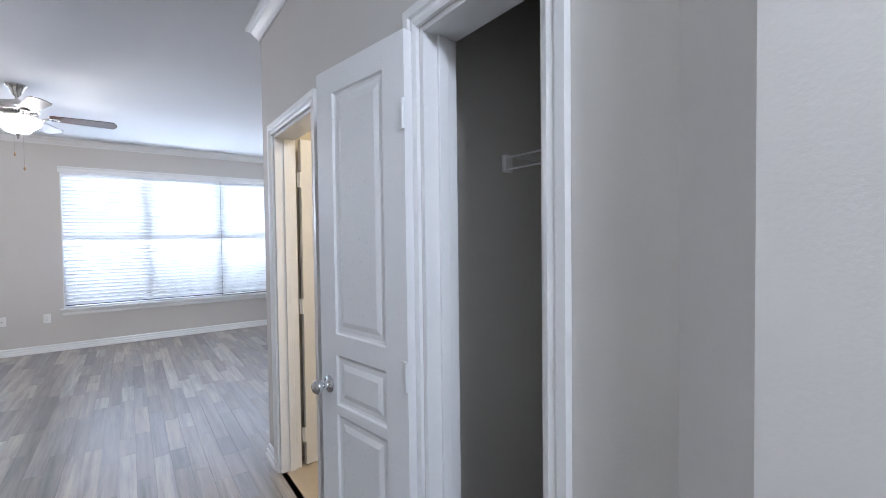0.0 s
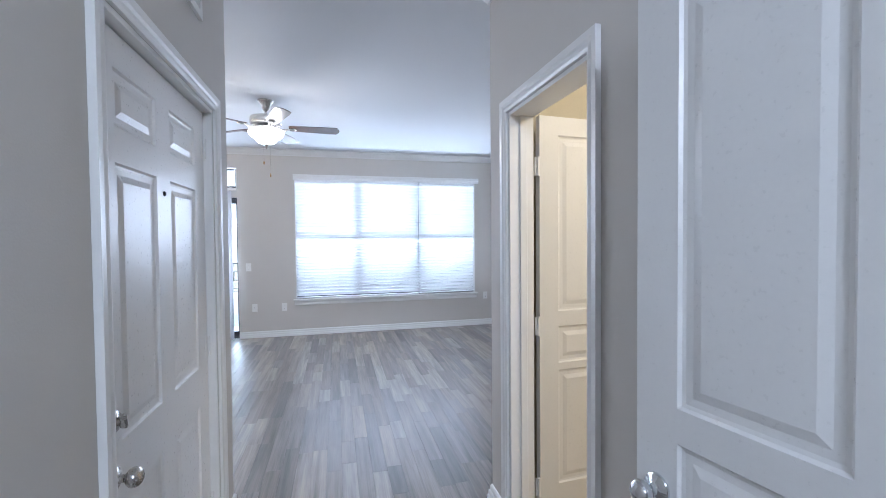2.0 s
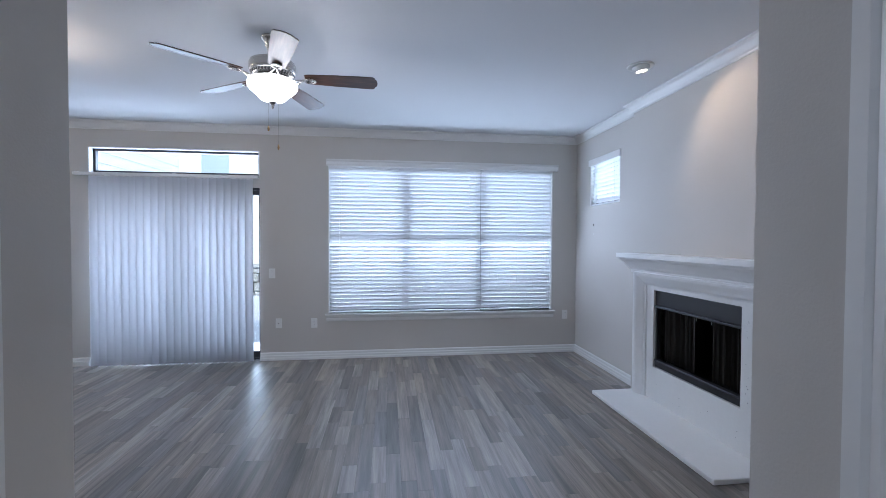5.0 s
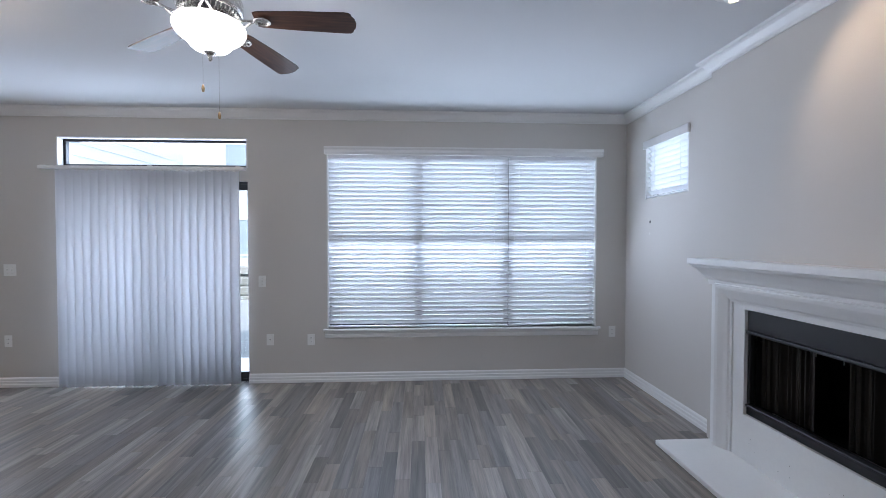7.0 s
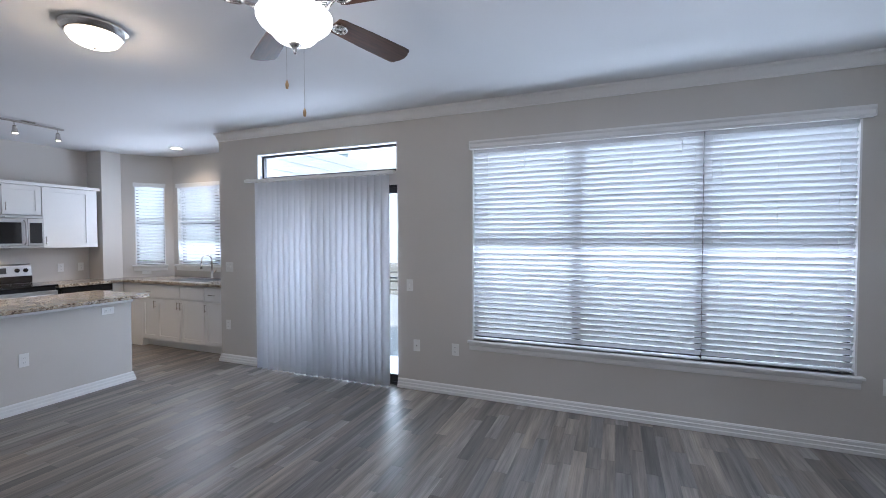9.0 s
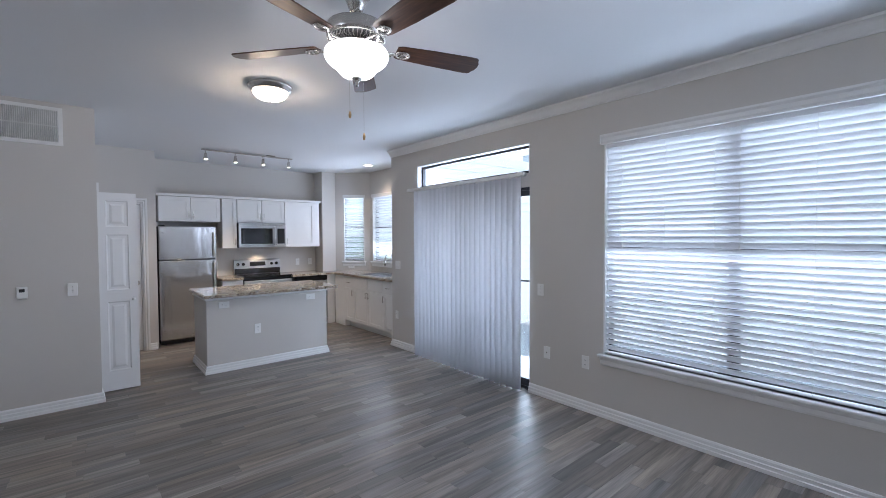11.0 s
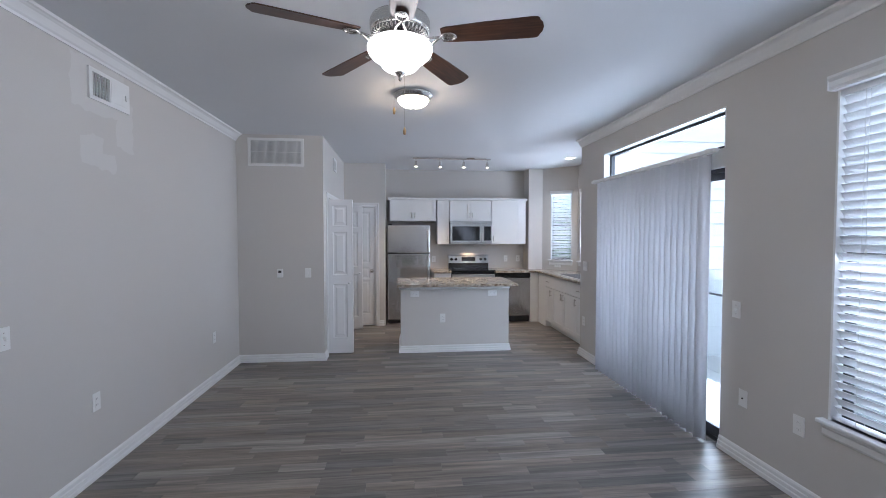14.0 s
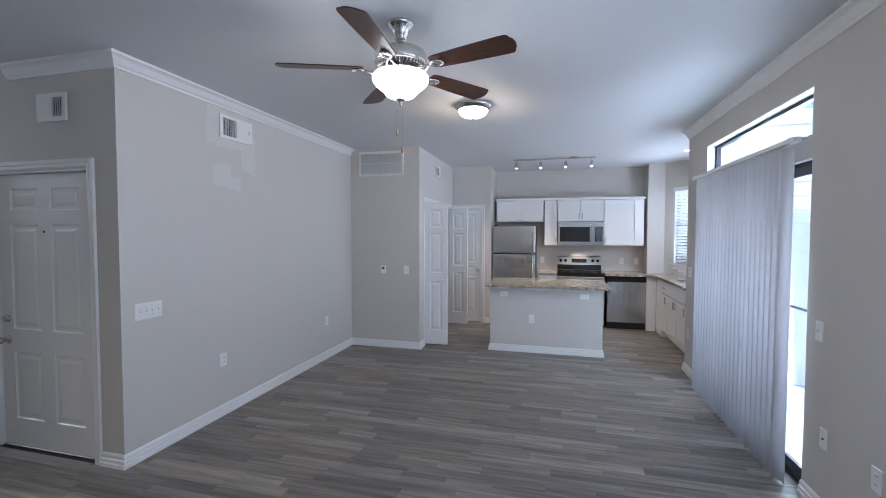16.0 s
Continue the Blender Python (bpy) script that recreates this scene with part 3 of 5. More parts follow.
add_hinges(ed, (0.22, 0.95, 1.85), 0.044)
part("threshold", box(-0.02, EW + 0.02, -0.10, 0.015, 0.0, 0.012, 0.003), NICKEL, ed, "metal threshold strip")


def bifold(x, label):
    b = thing("bifold_door", Matrix.Translation((0, 0, 0)), label, "door", "bifold leaves of the laundry closet")
    pan = [(0.07, 0.25, 1.66, 1.92), (0.07, 0.25, 1.02, 1.58), (0.07, 0.25, 0.20, 0.90)]
    for n, dx in enumerate((0.0, 0.042)):
        part("bifold_leaf", panel_slab(0.32, 2.0, 0.034, pan), DOORP, b, m=wall_frame((x - dx, 5.355), (x - dx, 5.015)) @ pose(0, 0, 0.012))
    part("pull_knob", lathe([(0, 0), (0.008, 0), (0.007, 0.012), (0.015, 0.018), (0.016, 0.024), (0, 0.030)], 14), DOORP, b, "small white pull knob", True, pose(x + 0.001, 5.315, 0.93, 0, 90, 0))
    return b


bifold(-3.965, "white panelled bifold door folded open at the laundry closet")
bifold(-5.405, "white panelled bifold door folded open beside the pantry")
PW = PANTRY[1] - PANTRY[0] - 0.04
pd = thing("door_4", wall_frame((-5.667, PANTRY[1] - 0.02), (-5.667, PANTRY[0])), "closed narrow white panelled pantry door", "door", kind="structure")
part("door_leaf", panel_slab(PW, 2.0, 0.035, [(0.08, PW - 0.08, 1.06, 1.92), (0.08, PW - 0.08, 0.80, 0.985), (0.08, PW - 0.08, 0.19, 0.765)]), DOORP, pd, m=pose(0, 0, 0.012))
add_knob(pd, 0.05, 0.94, 0.035, NICKEL, False)

# ---- windows and blinds ----


def window(name, m, w, z0, z1, mullions, label, rail=True):
    """A bronze window in wall axes (along, into the room, up): outer frame, mullions, meeting rails, panes."""
    win = thing(name, m, label, "window", kind="structure")
    f = 0.035
    part("window_frame", slab_with_holes(0, w, z0, z1, [(f, w - f, z0 + f, z1 - f)], -0.115, -0.075), BRONZE, win)
    edges = [f] + [x for u in mullions for x in (u - 0.038, u + 0.038)] + [w - f]
    for u in mullions:
        part("mullion", box(u - 0.038, u + 0.038, -0.113, -0.072, z0 + f, z1 - f, 0.003), BRONZE, win)
    zm = (z0 + z1) / 2 + 0.02
    for a, b in zip(edges[::2], edges[1::2]):
        if rail:
            part("meeting_rail", box(a, b, -0.112, -0.078, zm - 0.02, zm + 0.02, 0.003), BRONZE, win)
        for c, d in (((z0 + f, zm - 0.02), (zm + 0.02, z1 - f)) if rail else ((z0 + f, z1 - f),)):
            g = part("pane", box(a, b, -0.098, -0.092, c, d), CLEAR, win, "clear glass pane")
            g.visible_shadow = False
    return win


def sill(m, w, z, label="white wooden window sill with apron"):
    s = thing("window_sill", m, label, "window sill", kind="structure")
    part("stool", box(-0.035, w + 0.035, -0.07, 0.045, z - 0.022, z, 0.006, seg=2), TRIM, s)
    part("apron", sweep([(w + 0.02, 0), (-0.02, 0)][::-1], [(0.001, z - 0.092), (0.010, z - 0.092), (0.014, z - 0.080), (0.014, z - 0.050), (0.022, z - 0.040), (0.026, z - 0.0225), (0.001, z - 0.0225)]), TRIM, s)
    return s


def reveal(m, w, z0, z1):
    """White lining of a window opening."""
    bm = box(0, 0.012, -0.07, 0.0, z0, z1)
    box(w - 0.012, w, -0.07, 0.0, z0, z1, 0, bm)
    box(0.012, w - 0.012, -0.07, 0.0, z1 - 0.012, z1, 0, bm)
    tagged(part("window_reveal", bm, TRIM, m=m), "white painted window reveal", "window reveal", kind="structure")


def slat_mesh(w, width=0.05, camber=0.0025, t=0.0042):
    bm = bmesh.new()
    n = 4
    top, low = [], []
    for x in (0, w):
        top.append([bm.verts.new((x, (k / n - 0.5) * width, camber * (1 - (2 * k / n - 1) ** 2))) for k in range(n + 1)])
        low.append([bm.verts.new((x, (k / n - 0.5) * width, camber * (1 - (2 * k / n - 1) ** 2) - t)) for k in range(n + 1)])
    for r in (top, low):
        for k in range(n):
            bm.faces.new((r[0][k], r[1][k], r[1][k + 1], r[0][k + 1]))
    for k in (0, n):
        bm.faces.new((top[0][k], top[1][k], low[1][k], low[0][k]))
    for s in (0, 1):
        bm.faces.new(top[s] + low[s][::-1])
    me = mesh_of(bm, "slat")
    me.materials.append(SLAT)
    return me


def blind(m, w, z0, z1, label, tilt=57, pitch=0.0463, wands=(0.06,), ladders=(0.18, 0.5, 0.82), drop=0.0):
    b = thing("window_blind", m, label, "blind", "horizontal window blinds")
    d = -0.038
    part("headrail", box(0.004, w - 0.004, d - 0.024, d + 0.026, z1 - 0.045, z1 - 0.003, 0.003), SLAT, b)
    me = slat_mesh(w - 0.004)
    z, k = z1 - 0.065, 0
    while z > z0 + 0.035:
        s = new("slat", me)
        s.parent = b
        s.matrix_basis = pose(0.002, d, z, tilt + random.uniform(-0.5, 0.5), random.uniform(-0.03, 0.03), 0)
        z -= pitch
    part("bottom_rail", box(0.006, w - 0.006, d - 0.025, d + 0.025, z0 + 0.006 + drop, z0 + 0.022 + drop, 0.004), SLAT, b, m=pose(0, 0, 0, 0, 0.4 if drop else 0))
    for q in ladders:
        for dd in (-0.026, 0.026):
            part("ladder_cord", tube([(w * q, d + dd, z0 + 0.02), (w * q, d + dd, z1 - 0.04)], 0.0011, 5), CORD, b)
    for u in wands:
        part("tilt_cord", tube([(u, d + 0.034, z1 - 0.05), (u + 0.004, d + 0.036, z1 - 0.45), (u, d + 0.034, z1 - 0.85)], 0.0013, 5), CORD, b)
        part("cord_tassel", lathe([(0, 0), (0.005, 0.002), (0.006, 0.02), (0.002, 0.032), (0, 0.033)], 8), PLASTIC, b, m=pose(u, d + 0.034, z1 - 0.885))
    return b


def valance(m, u0, u1, z0, z1, proud=0.055, label="white moulded blind valance"):
    v = thing("valance", m, label, "valance")
    prof = [(0.002, z0), (proud * 0.72, z0), (proud * 0.72, z0 + 0.008), (proud * 0.8, z0 + 0.02), (proud * 0.8, z1 - 0.03), (proud, z1 - 0.014), (proud, z1), (0.002, z1)]
    part("valance_board", sweep([(u0, 0), (u1, 0)], prof), TRIM, v)
    for u in (u0, u1):
        part("end_cap", box(u - 0.002, u + 0.002, 0.003, proud - 0.004, z0 + 0.002, z1 - 0.002), TRIM, v)
    return v


# living-room window
MW = WM[2] @ pose(2.72 - WIN[1], 0, 0)
WW = WIN[1] - WIN[0]
M1, M2 = WIN[1] - 1.465, WIN[1] - 0.52
window("window_1", MW, WW, WIN[2], WIN[3], (M1, M2), "wide triple bronze-framed double-hung window")
reveal(MW, WW, WIN[2], WIN[3])
sill(MW, WW, WIN[2])
blind(MW @ pose(M1, 0, 0), WW - M1, WIN[2], WIN[3] - 0.012, "white faux-wood horizontal blind, slats half open, wide window", wands=(0.9, 1.72, 0.06), ladders=(0.08, 0.27, 0.56, 0.74, 0.93))
blind(MW, M1 - 0.001, WIN[2], WIN[3] - 0.012, "white faux-wood horizontal blind with a sagging bottom rail", wands=(0.88,), ladders=(0.12, 0.5, 0.88), drop=0.012)
valance(MW, -0.05, WW + 0.012, 2.325, 2.402)
# small window by the fireplace
ME = WM[1] @ pose(7.25 - 3.756, 0, 0)
window("window_2", ME, 0.67, 1.855, 2.40, (), "small high bronze-framed window", False)
reveal(ME, 0.67, 1.855, 2.40)
blind(ME, 0.67, 1.855, 2.39, "small white faux-wood horizontal blind", tilt=46, wands=(0.58,), ladders=(0.2, 0.8))
sv = thing("valance", ME, "small white blind valance", "valance")
part("valance_board", box(-0.01, 0.68, 0.002, 0.02, 2.33, 2.405, 0.004), TRIM, sv)
for u in (-0.0125, 0.6825):
    part("end_cap", box(u - 0.002, u + 0.002, 0.003, 0.019, 2.332, 2.403), TRIM, sv)
# kitchen windows
MK = WM[4] @ pose(-3.65 + 3.98, 0, 0)
window("window_3", MK, 1.49, 1.10, 2.335, (0.74,), "twin bronze-framed window over the sink")
reveal(MK, 1.49, 1.10, 2.335)
sill(MK, 1.49, 1.10)
blind(MK, 1.49, 1.10, 2.325, "white faux-wood horizontal blind over the kitchen sink", tilt=42, wands=(1.4,), ladders=(0.1, 0.45, 0.55, 0.9))
valance(MK, -0.01, 1.50, 2.285, 2.345, 0.02)
MD = WM[5] @ pose(0.11, 0, 0)
window("window_4", MD, 0.39, 1.10, 2.335, (), "narrow bronze-framed window in the angled kitchen wall")
reveal(MD, 0.39, 1.10, 2.335)
sill(MD, 0.39, 1.10)
blind(MD, 0.39, 1.10, 2.325, "narrow white faux-wood horizontal blind", tilt=42, wands=(0.33,), ladders=(0.2, 0.8))
valance(MD, -0.01, 0.40, 2.285, 2.345, 0.02)

# transom and sliding door
MT = WM[2] @ pose(2.72 - TRANS[1], 0, 0)
TW = TRANS[1] - TRANS[0]
window("window_5", MT, TW, TRANS[2], TRANS[3], (), "long fixed bronze-framed transom over the patio door", False)
reveal(MT, TW, TRANS[2], TRANS[3])
MS = WM[2] @ pose(2.72 - SLD[1], 0, 0)
sd = thing("door_5", MS, "dark bronze sliding glass patio door, closed, behind vertical blinds", "sliding door", kind="structure")
part("door_frame", slab_with_holes(0, TW, 0.0, SLD[3], [(0.012, TW - 0.03, 0.025, SLD[3] - 0.03)], -0.118, -0.045), BRONZE, sd)
for k, (a, b, d) in enumerate(((0.0125, TW / 2 + 0.03, -0.075), (TW / 2 - 0.03, TW - 0.03, -0.105))):
    pn = part("sliding_panel", slab_with_holes(a, b, 0.026, SLD[3] - 0.031, [(a + (0.012 if k == 0 else 0.045), b - 0.045, 0.10, SLD[3] - 0.085)], d, d + 0.022), BRONZE, sd)
    g = part("pane", box(a + (0.012 if k == 0 else 0.045), b - 0.045, d + 0.008, d + 0.014, 0.10, SLD[3] - 0.085), CLEAR, pn, "clear glass pane")
    g.visible_shadow = False
part("pull_handle", box(TW / 2 + 0.05, TW / 2 + 0.065, -0.052, -0.030, 0.92, 1.12, 0.005), BRONZE, sd)
part("screen_crossbar", box(0.03, TW / 2, -0.1165, -0.107, 1.085, 1.103, 0.002), BRONZE, sd)
rv = box(0, 0.0012, -0.044, 0.0, 0.0, SLD[3])
box(TW - 0.0012, TW, -0.044, 0.0, 0.0, SLD[3], 0, rv)
tagged(part("door_reveal", rv, TRIM, m=MS), "white painted door reveal", "door reveal", kind="structure")
# vertical blinds
vb = thing("vertical_blind", pose(0, 0, 0), "white vinyl vertical blind drawn across the patio door", "blind")
part("headrail", box(-3.14, -1.19, 8.195, 8.24, 2.147, 2.178, 0.004), PLASTIC, vb)
for x in (-3.1, -2.1, -1.26):
    part("bracket", box(x - 0.02, x + 0.02, 8.20, 8.299, 2.1785, 2.184, 0.001), PLASTIC, vb)
bm = bmesh.new()
n, R = 8, 0.092
front, back = [], []
for z in (0.014, 2.140):
    front.append([bm.verts.new((R * (k / n - 0.5), 0.016 * (1 - (2 * k / n - 1) ** 2), z)) for k in range(n + 1)])
    back.append([bm.verts.new((R * (k / n - 0.5), 0.016 * (1 - (2 * k / n - 1) ** 2) - 0.0012, z)) for k in range(n + 1)])
for r in (front, back):
    for k in range(n):
        bm.faces.new((r[0][k], r[0][k + 1], r[1][k + 1], r[1][k]))
for k in (0, n):
    bm.faces.new((front[0][k], front[1][k], back[1][k], back[0][k]))
for s in (0, 1):
    bm.faces.new(front[s] + back[s][::-1])
vane = mesh_of(bm, "vane", True)
vane.materials.append(VANE)
COUNT = 22
for k in range(COUNT):
    v = new("vane", vane)
    v.parent = vb
    v.matrix_basis = pose(-2.935 + k * (1.635 / (COUNT - 1)), 8.215, 0, 0, 0, 32 + random.uniform(-2.0, 2.0))
    part("carrier_clip", box(-0.012, 0.012, -0.004, 0.004, 2.131, 2.1465, 0.001), PLASTIC, vb, m=v.matrix_basis)

# ---- fireplace ----
brx, by0, by1 = BREAST
FB = (5.57, 6.518, 0.33, 1.012)
part_m = wall_frame((brx, by0), (brx, by1))
chim = part("chimney_breast", slab_with_holes(0, by1 - by0, 0, H, [(FB[0] - by0, FB[1] - by0, FB[2], FB[3])], 0.0, -0.059), PAINT, m=part_m)
tagged(chim, "light greige painted chimney breast", "chimney breast", kind="structure")
fp = thing("fireplace", part_m, "white painted fireplace surround with mantel and black firebox", "fireplace")
W = by1 - by0
f0, f1 = FB[0] - by0, FB[1] - by0
# flat painted facing, then stepped moulded surround
part("facing", slab_with_holes(0.12, W - 0.12, 0.0, 1.12, [(f0, f1, FB[2], FB[3])], 0.001, 0.028), HEARTH, fp, "white painted facing with chips and nail holes")


def surround(u0, u1, top, prof):
    bm = bmesh.new()
    rows = []
    for s, e in (((u0, 0.0), (-1, 0)), ((u0, top), (-1, 1)), ((u1, top), (1, 1)), ((u1, 0.0), (1, 0))):
        rows.append([bm.verts.new((s[0] + e[0] * o, d, s[1] + e[1] * o)) for o, d in prof])
    k = len(prof)
    for a, b in zip(rows, rows[1:]):
        for j in range(k):
            bm.faces.new((a[j], a[(j + 1) % k], b[(j + 1) % k], b[j]))
    bm.faces.new(rows[0]), bm.faces.new(rows[-1])
    return bm


part("surround_moulding", surround(f0 - 0.10, f1 + 0.10, FB[3] + 0.035, [(0, 0.02), (0, 0.038), (0.014, 0.042), (0.022, 0.052), (0.045, 0.062), (0.080, 0.080), (0.100, 0.086), (0.112, 0.086), (0.116, 0.066), (0.160, 0.066), (0.165, 0.001)]), TRIM, fp)
mp = [(0.0, 1.15), (0.070, 1.15), (0.074, 1.180), (0.086, 1.190), (0.096, 1.210), (0.128, 1.256), (0.146, 1.270), (0.152, 1.284), (0.166, 1.288), (0.166, 1.328), (0.0, 1.328)]
bm = bmesh.new()
rows = []
for u, s in ((0.10, -1), (W - 0.10, 1)):
    rows.append([bm.verts.new((u + s * max(0.0, (d - 0.070) * 1.1), 0.0, z)) for d, z in mp])
    rows.append([bm.verts.new((u + s * max(0.0, (d - 0.070) * 1.1), d, z)) for d, z in mp])
rows = [rows[0], rows[1], rows[3], rows[2]]
k = len(mp)
for a, b in zip(rows, rows[1:]):
    for j in range(k - 1):
        q = [a[j], a[j + 1], b[j + 1], b[j]]
        bm.faces.new(q)
bmesh.ops.remove_doubles(bm, verts=bm.verts, dist=1e-5)
bmesh.ops.holes_fill(bm, edges=bm.edges[:])
part("mantel_shelf", bm, TRIM, fp, "white stepped mantel shelf")
part("hearth_slab", box(0.09, W - 0.09, 0.0, 0.445, 0.0, 0.035, 0.008, seg=2), HEARTH, fp, "low white painted hearth slab")
# metal firebox
fbm = bmesh.new()
dep = -0.55
box(f0, f1, dep - 0.02, dep, FB[2], FB[3], 0, fbm)
box(f0 - 0.02, f0, dep, -0.02, FB[2], FB[3], 0, fbm)
box(f1, f1 + 0.02, dep, -0.02, FB[2], FB[3], 0, fbm)
box(f0, f1, dep, -0.02, FB[2] - 0.02, FB[2], 0, fbm)
box(f0, f1, dep, -0.02, FB[3], FB[3] + 0.02, 0, fbm)
part("firebox", fbm, SOOT, fp, "sooty black firebox lining")
part("hood_plate", box(f0 + 0.002, f1 - 0.002, -0.03, 0.010, FB[3] - 0.135, FB[3] - 0.002, 0.004), BLACKMET, fp, "black metal hood plate")
part("hood_lip", box(f0 + 0.002, f1 - 0.002, -0.03, 0.024, FB[3] - 0.155, FB[3] - 0.136, 0.005, seg=2), BLACKMET, fp)
part("lower_grille", box(f0 + 0.002, f1 - 0.002, -0.03, 0.012, FB[2] + 0.002, FB[2] + 0.055, 0.004), BLACKMET, fp, "black metal lower grille")
part("lower_lip", box(f0 + 0.002, f1 - 0.002, -0.03, 0.022, FB[2] + 0.056, FB[2] + 0.070, 0.004), BLACKMET, fp)
for u in (f0 + 0.002, f1 - 0.022):
    part("side_trim", box(u, u + 0.02, -0.03, 0.008, FB[2] + 0.071, FB[3] - 0.156, 0.003), BLACKMET, fp)


def curtain(u0, u1, z0, z1, d):
    bm = bmesh.new()
    n = 60
    rows = [[bm.verts.new((u0 + (u1 - u0) * k / n, d + 0.010 * math.sin(k * 0.9) + 0.006 * math.sin(k * 2.3 + 1), z)) for k in range(n + 1)] for z in (z0, z1)]
    for k in range(n):
        bm.faces.new((rows[0][k], rows[0][k + 1], rows[1][k + 1], rows[1][k]))
    r = bmesh.ops.extrude_face_region(bm, geom=bm.faces[:])
    bmesh.ops.translate(bm, verts=[v for v in r["geom"] if isinstance(v, bmesh.types.BMVert)], vec=(0, -0.002, 0))
    return bm


part("mesh_curtain", curtain(f0 + 0.03, f0 + 0.36, FB[2] + 0.06, FB[3] - 0.14, -0.07), MESH_CURTAIN, fp, "dark metal mesh spark curtain")
part("mesh_curtain", curtain(f1 - 0.40, f1 - 0.03, FB[2] + 0.06, FB[3] - 0.14, -0.07), MESH_CURTAIN, fp, "dark metal mesh spark curtain")
part("curtain_rod", tube([(f0 + 0.01, -0.07, FB[3] - 0.15), (f1 - 0.01, -0.07, FB[3] - 0.15)], 0.005), BLACKMET, fp)
for k in range(2):
    u = f0 + 0.42 + 0.16 * k
    part("damper_pull", tube([(u, -0.1, FB[3] - 0.16), (u, -0.1, FB[3] - 0.21)], 0.003, 6), STEEL, fp)
rnd = random.Random(5)
chips = bmesh.new()
for k in range(22):
    u, z = (f0 - 0.05 + rnd.uniform(-0.012, 0.012), rnd.uniform(0.35, 0.95)) if k % 2 else (rnd.uniform(f0 + 0.02, f1), rnd.uniform(0.10, 0.20))
    s = rnd.uniform(0.001, 0.0022)
    box(u - s, u + s, 0.0283, 0.0287, z - s, z + s * rnd.uniform(1, 2.5), 0, chips)
part("paint_chips", chips, RUBBER, fp, "small dark chips in the painted facing")

# ---- kitchen ----
KX = -6.33


def shaker(w, h, t=0.02, rail=0.055):
    """A shaker front: y 0 back, y t front."""
    bm = slab_with_holes(0, w, 0, h, [(rail, w - rail, rail, h - rail)], 0.0, t)
    box(rail, w - rail, 0.001, t - 0.009, rail, h - rail, 0, bm)
    return bm


def pull(length=0.10, upright=True):
    d = Vector((0, 0, 1)) if upright else Vector((1, 0, 0))
    bm = tube([tuple(-d * length / 2 + Vector((0, 0.026, 0))), tuple(d * length / 2 + Vector((0, 0.026, 0)))], 0.0055, 10)
    for s in (-0.36, 0.36):
        p = d * length * s
        join(bm, tube([tuple(p), tuple(p + Vector((0, 0.026, 0)))], 0.004, 8))
    return bm


def front(parent, name, u0, u1, z0, z1, d, handle=None, plain_face=False):
    bm = box(0, u1 - u0, 0, 0.02, 0, z1 - z0, 0.003) if plain_face else shaker(u1 - u0, z1 - z0)
    f = part(name, bm, CAB, parent, m=pose(u0, d, z0))
    if handle:
        hu, hz, up = handle
        part("handle", pull(0.10, up), NICKEL, f, "brushed nickel bar pull", m=pose(hu - u0, 0.02, hz - z0))
    return f


# kitchen axes: u runs south to north from y 5.72, d comes out from the back wall
MKB = Matrix.Translation((KX, 5.72, 0))


def kbox(u0, u1, d0, d1, z0, z1, bevel=0.0, bm=None, seg=1):
    return box(d0, d1, u0, u1, z0, z1, bevel, bm, seg)


# fronts that face east: turned so that their u runs along y and their y along +x
FACE = pose(0, 0, 0, 0, 0, -90)


def kfront(parent, name, u0, u1, z0, z1, d, handle=None, plain_face=False):
    w, h = u1 - u0, z1 - z0
    bm = box(0, w, 0, 0.02, 0, h, 0.003) if plain_face else shaker(w, h)
    # leaf axes: x from north to south
    m = Matrix.Translation((d, u1, z0)) @ FACE
    f = part(name, bm, CAB, parent, m=m)
    if handle:
        hu, hz, up = handle
        part("handle", pull(0.10, up), NICKEL, f, "brushed nickel bar pull", m=pose(u1 - hu, 0.02, hz - z0))
    return f


def upper(u0, u1, z0, z1, doors, label, depth=0.325):
    c = thing("wall_cabinet", MKB, label, "cabinet", "white wall cabinets")
    part("body", kbox(u0, u1, 0.002, depth - 0.022, z0, z1, 0.002), CAB, c)
    for a, b, side in doors:
        hu = b - 0.03 if side == "n" else a + 0.03
        kfront(c, "cabinet_door", a + 0.004, b - 0.004, z0 + 0.006, z1 - 0.006, depth - 0.021, (hu, z0 + 0.10, True))
    return c


UT, UB, UM = 2.175, 1.382, 1.80
upper(0.07, 0.90, UM, UT, [(0.07, 0.485, "n"), (0.485, 0.90, "s")], "white shaker wall cabinet over the refrigerator")
upper(0.920, 1.14, UB, UT, [(0.920, 1.14, "n")], "narrow tall white shaker wall cabinet")
upper(1.145, 1.915, UM, UT, [(1.145, 1.53, "n"), (1.53, 1.915, "s")], "white shaker wall cabinet over the microwave")
upper(1.92, 2.56, UB, UT, [(1.92, 2.47, "s")], "large white shaker wall cabinet with end panel")
ct = thing("cabinet_crown", MKB, "white crown strip along the wall cabinets", "moulding")
part("strip", kbox(0.04, 2.58, 0.002, 0.345, UT + 0.001, UT + 0.042, 0.006, None, 2), CAB, ct)

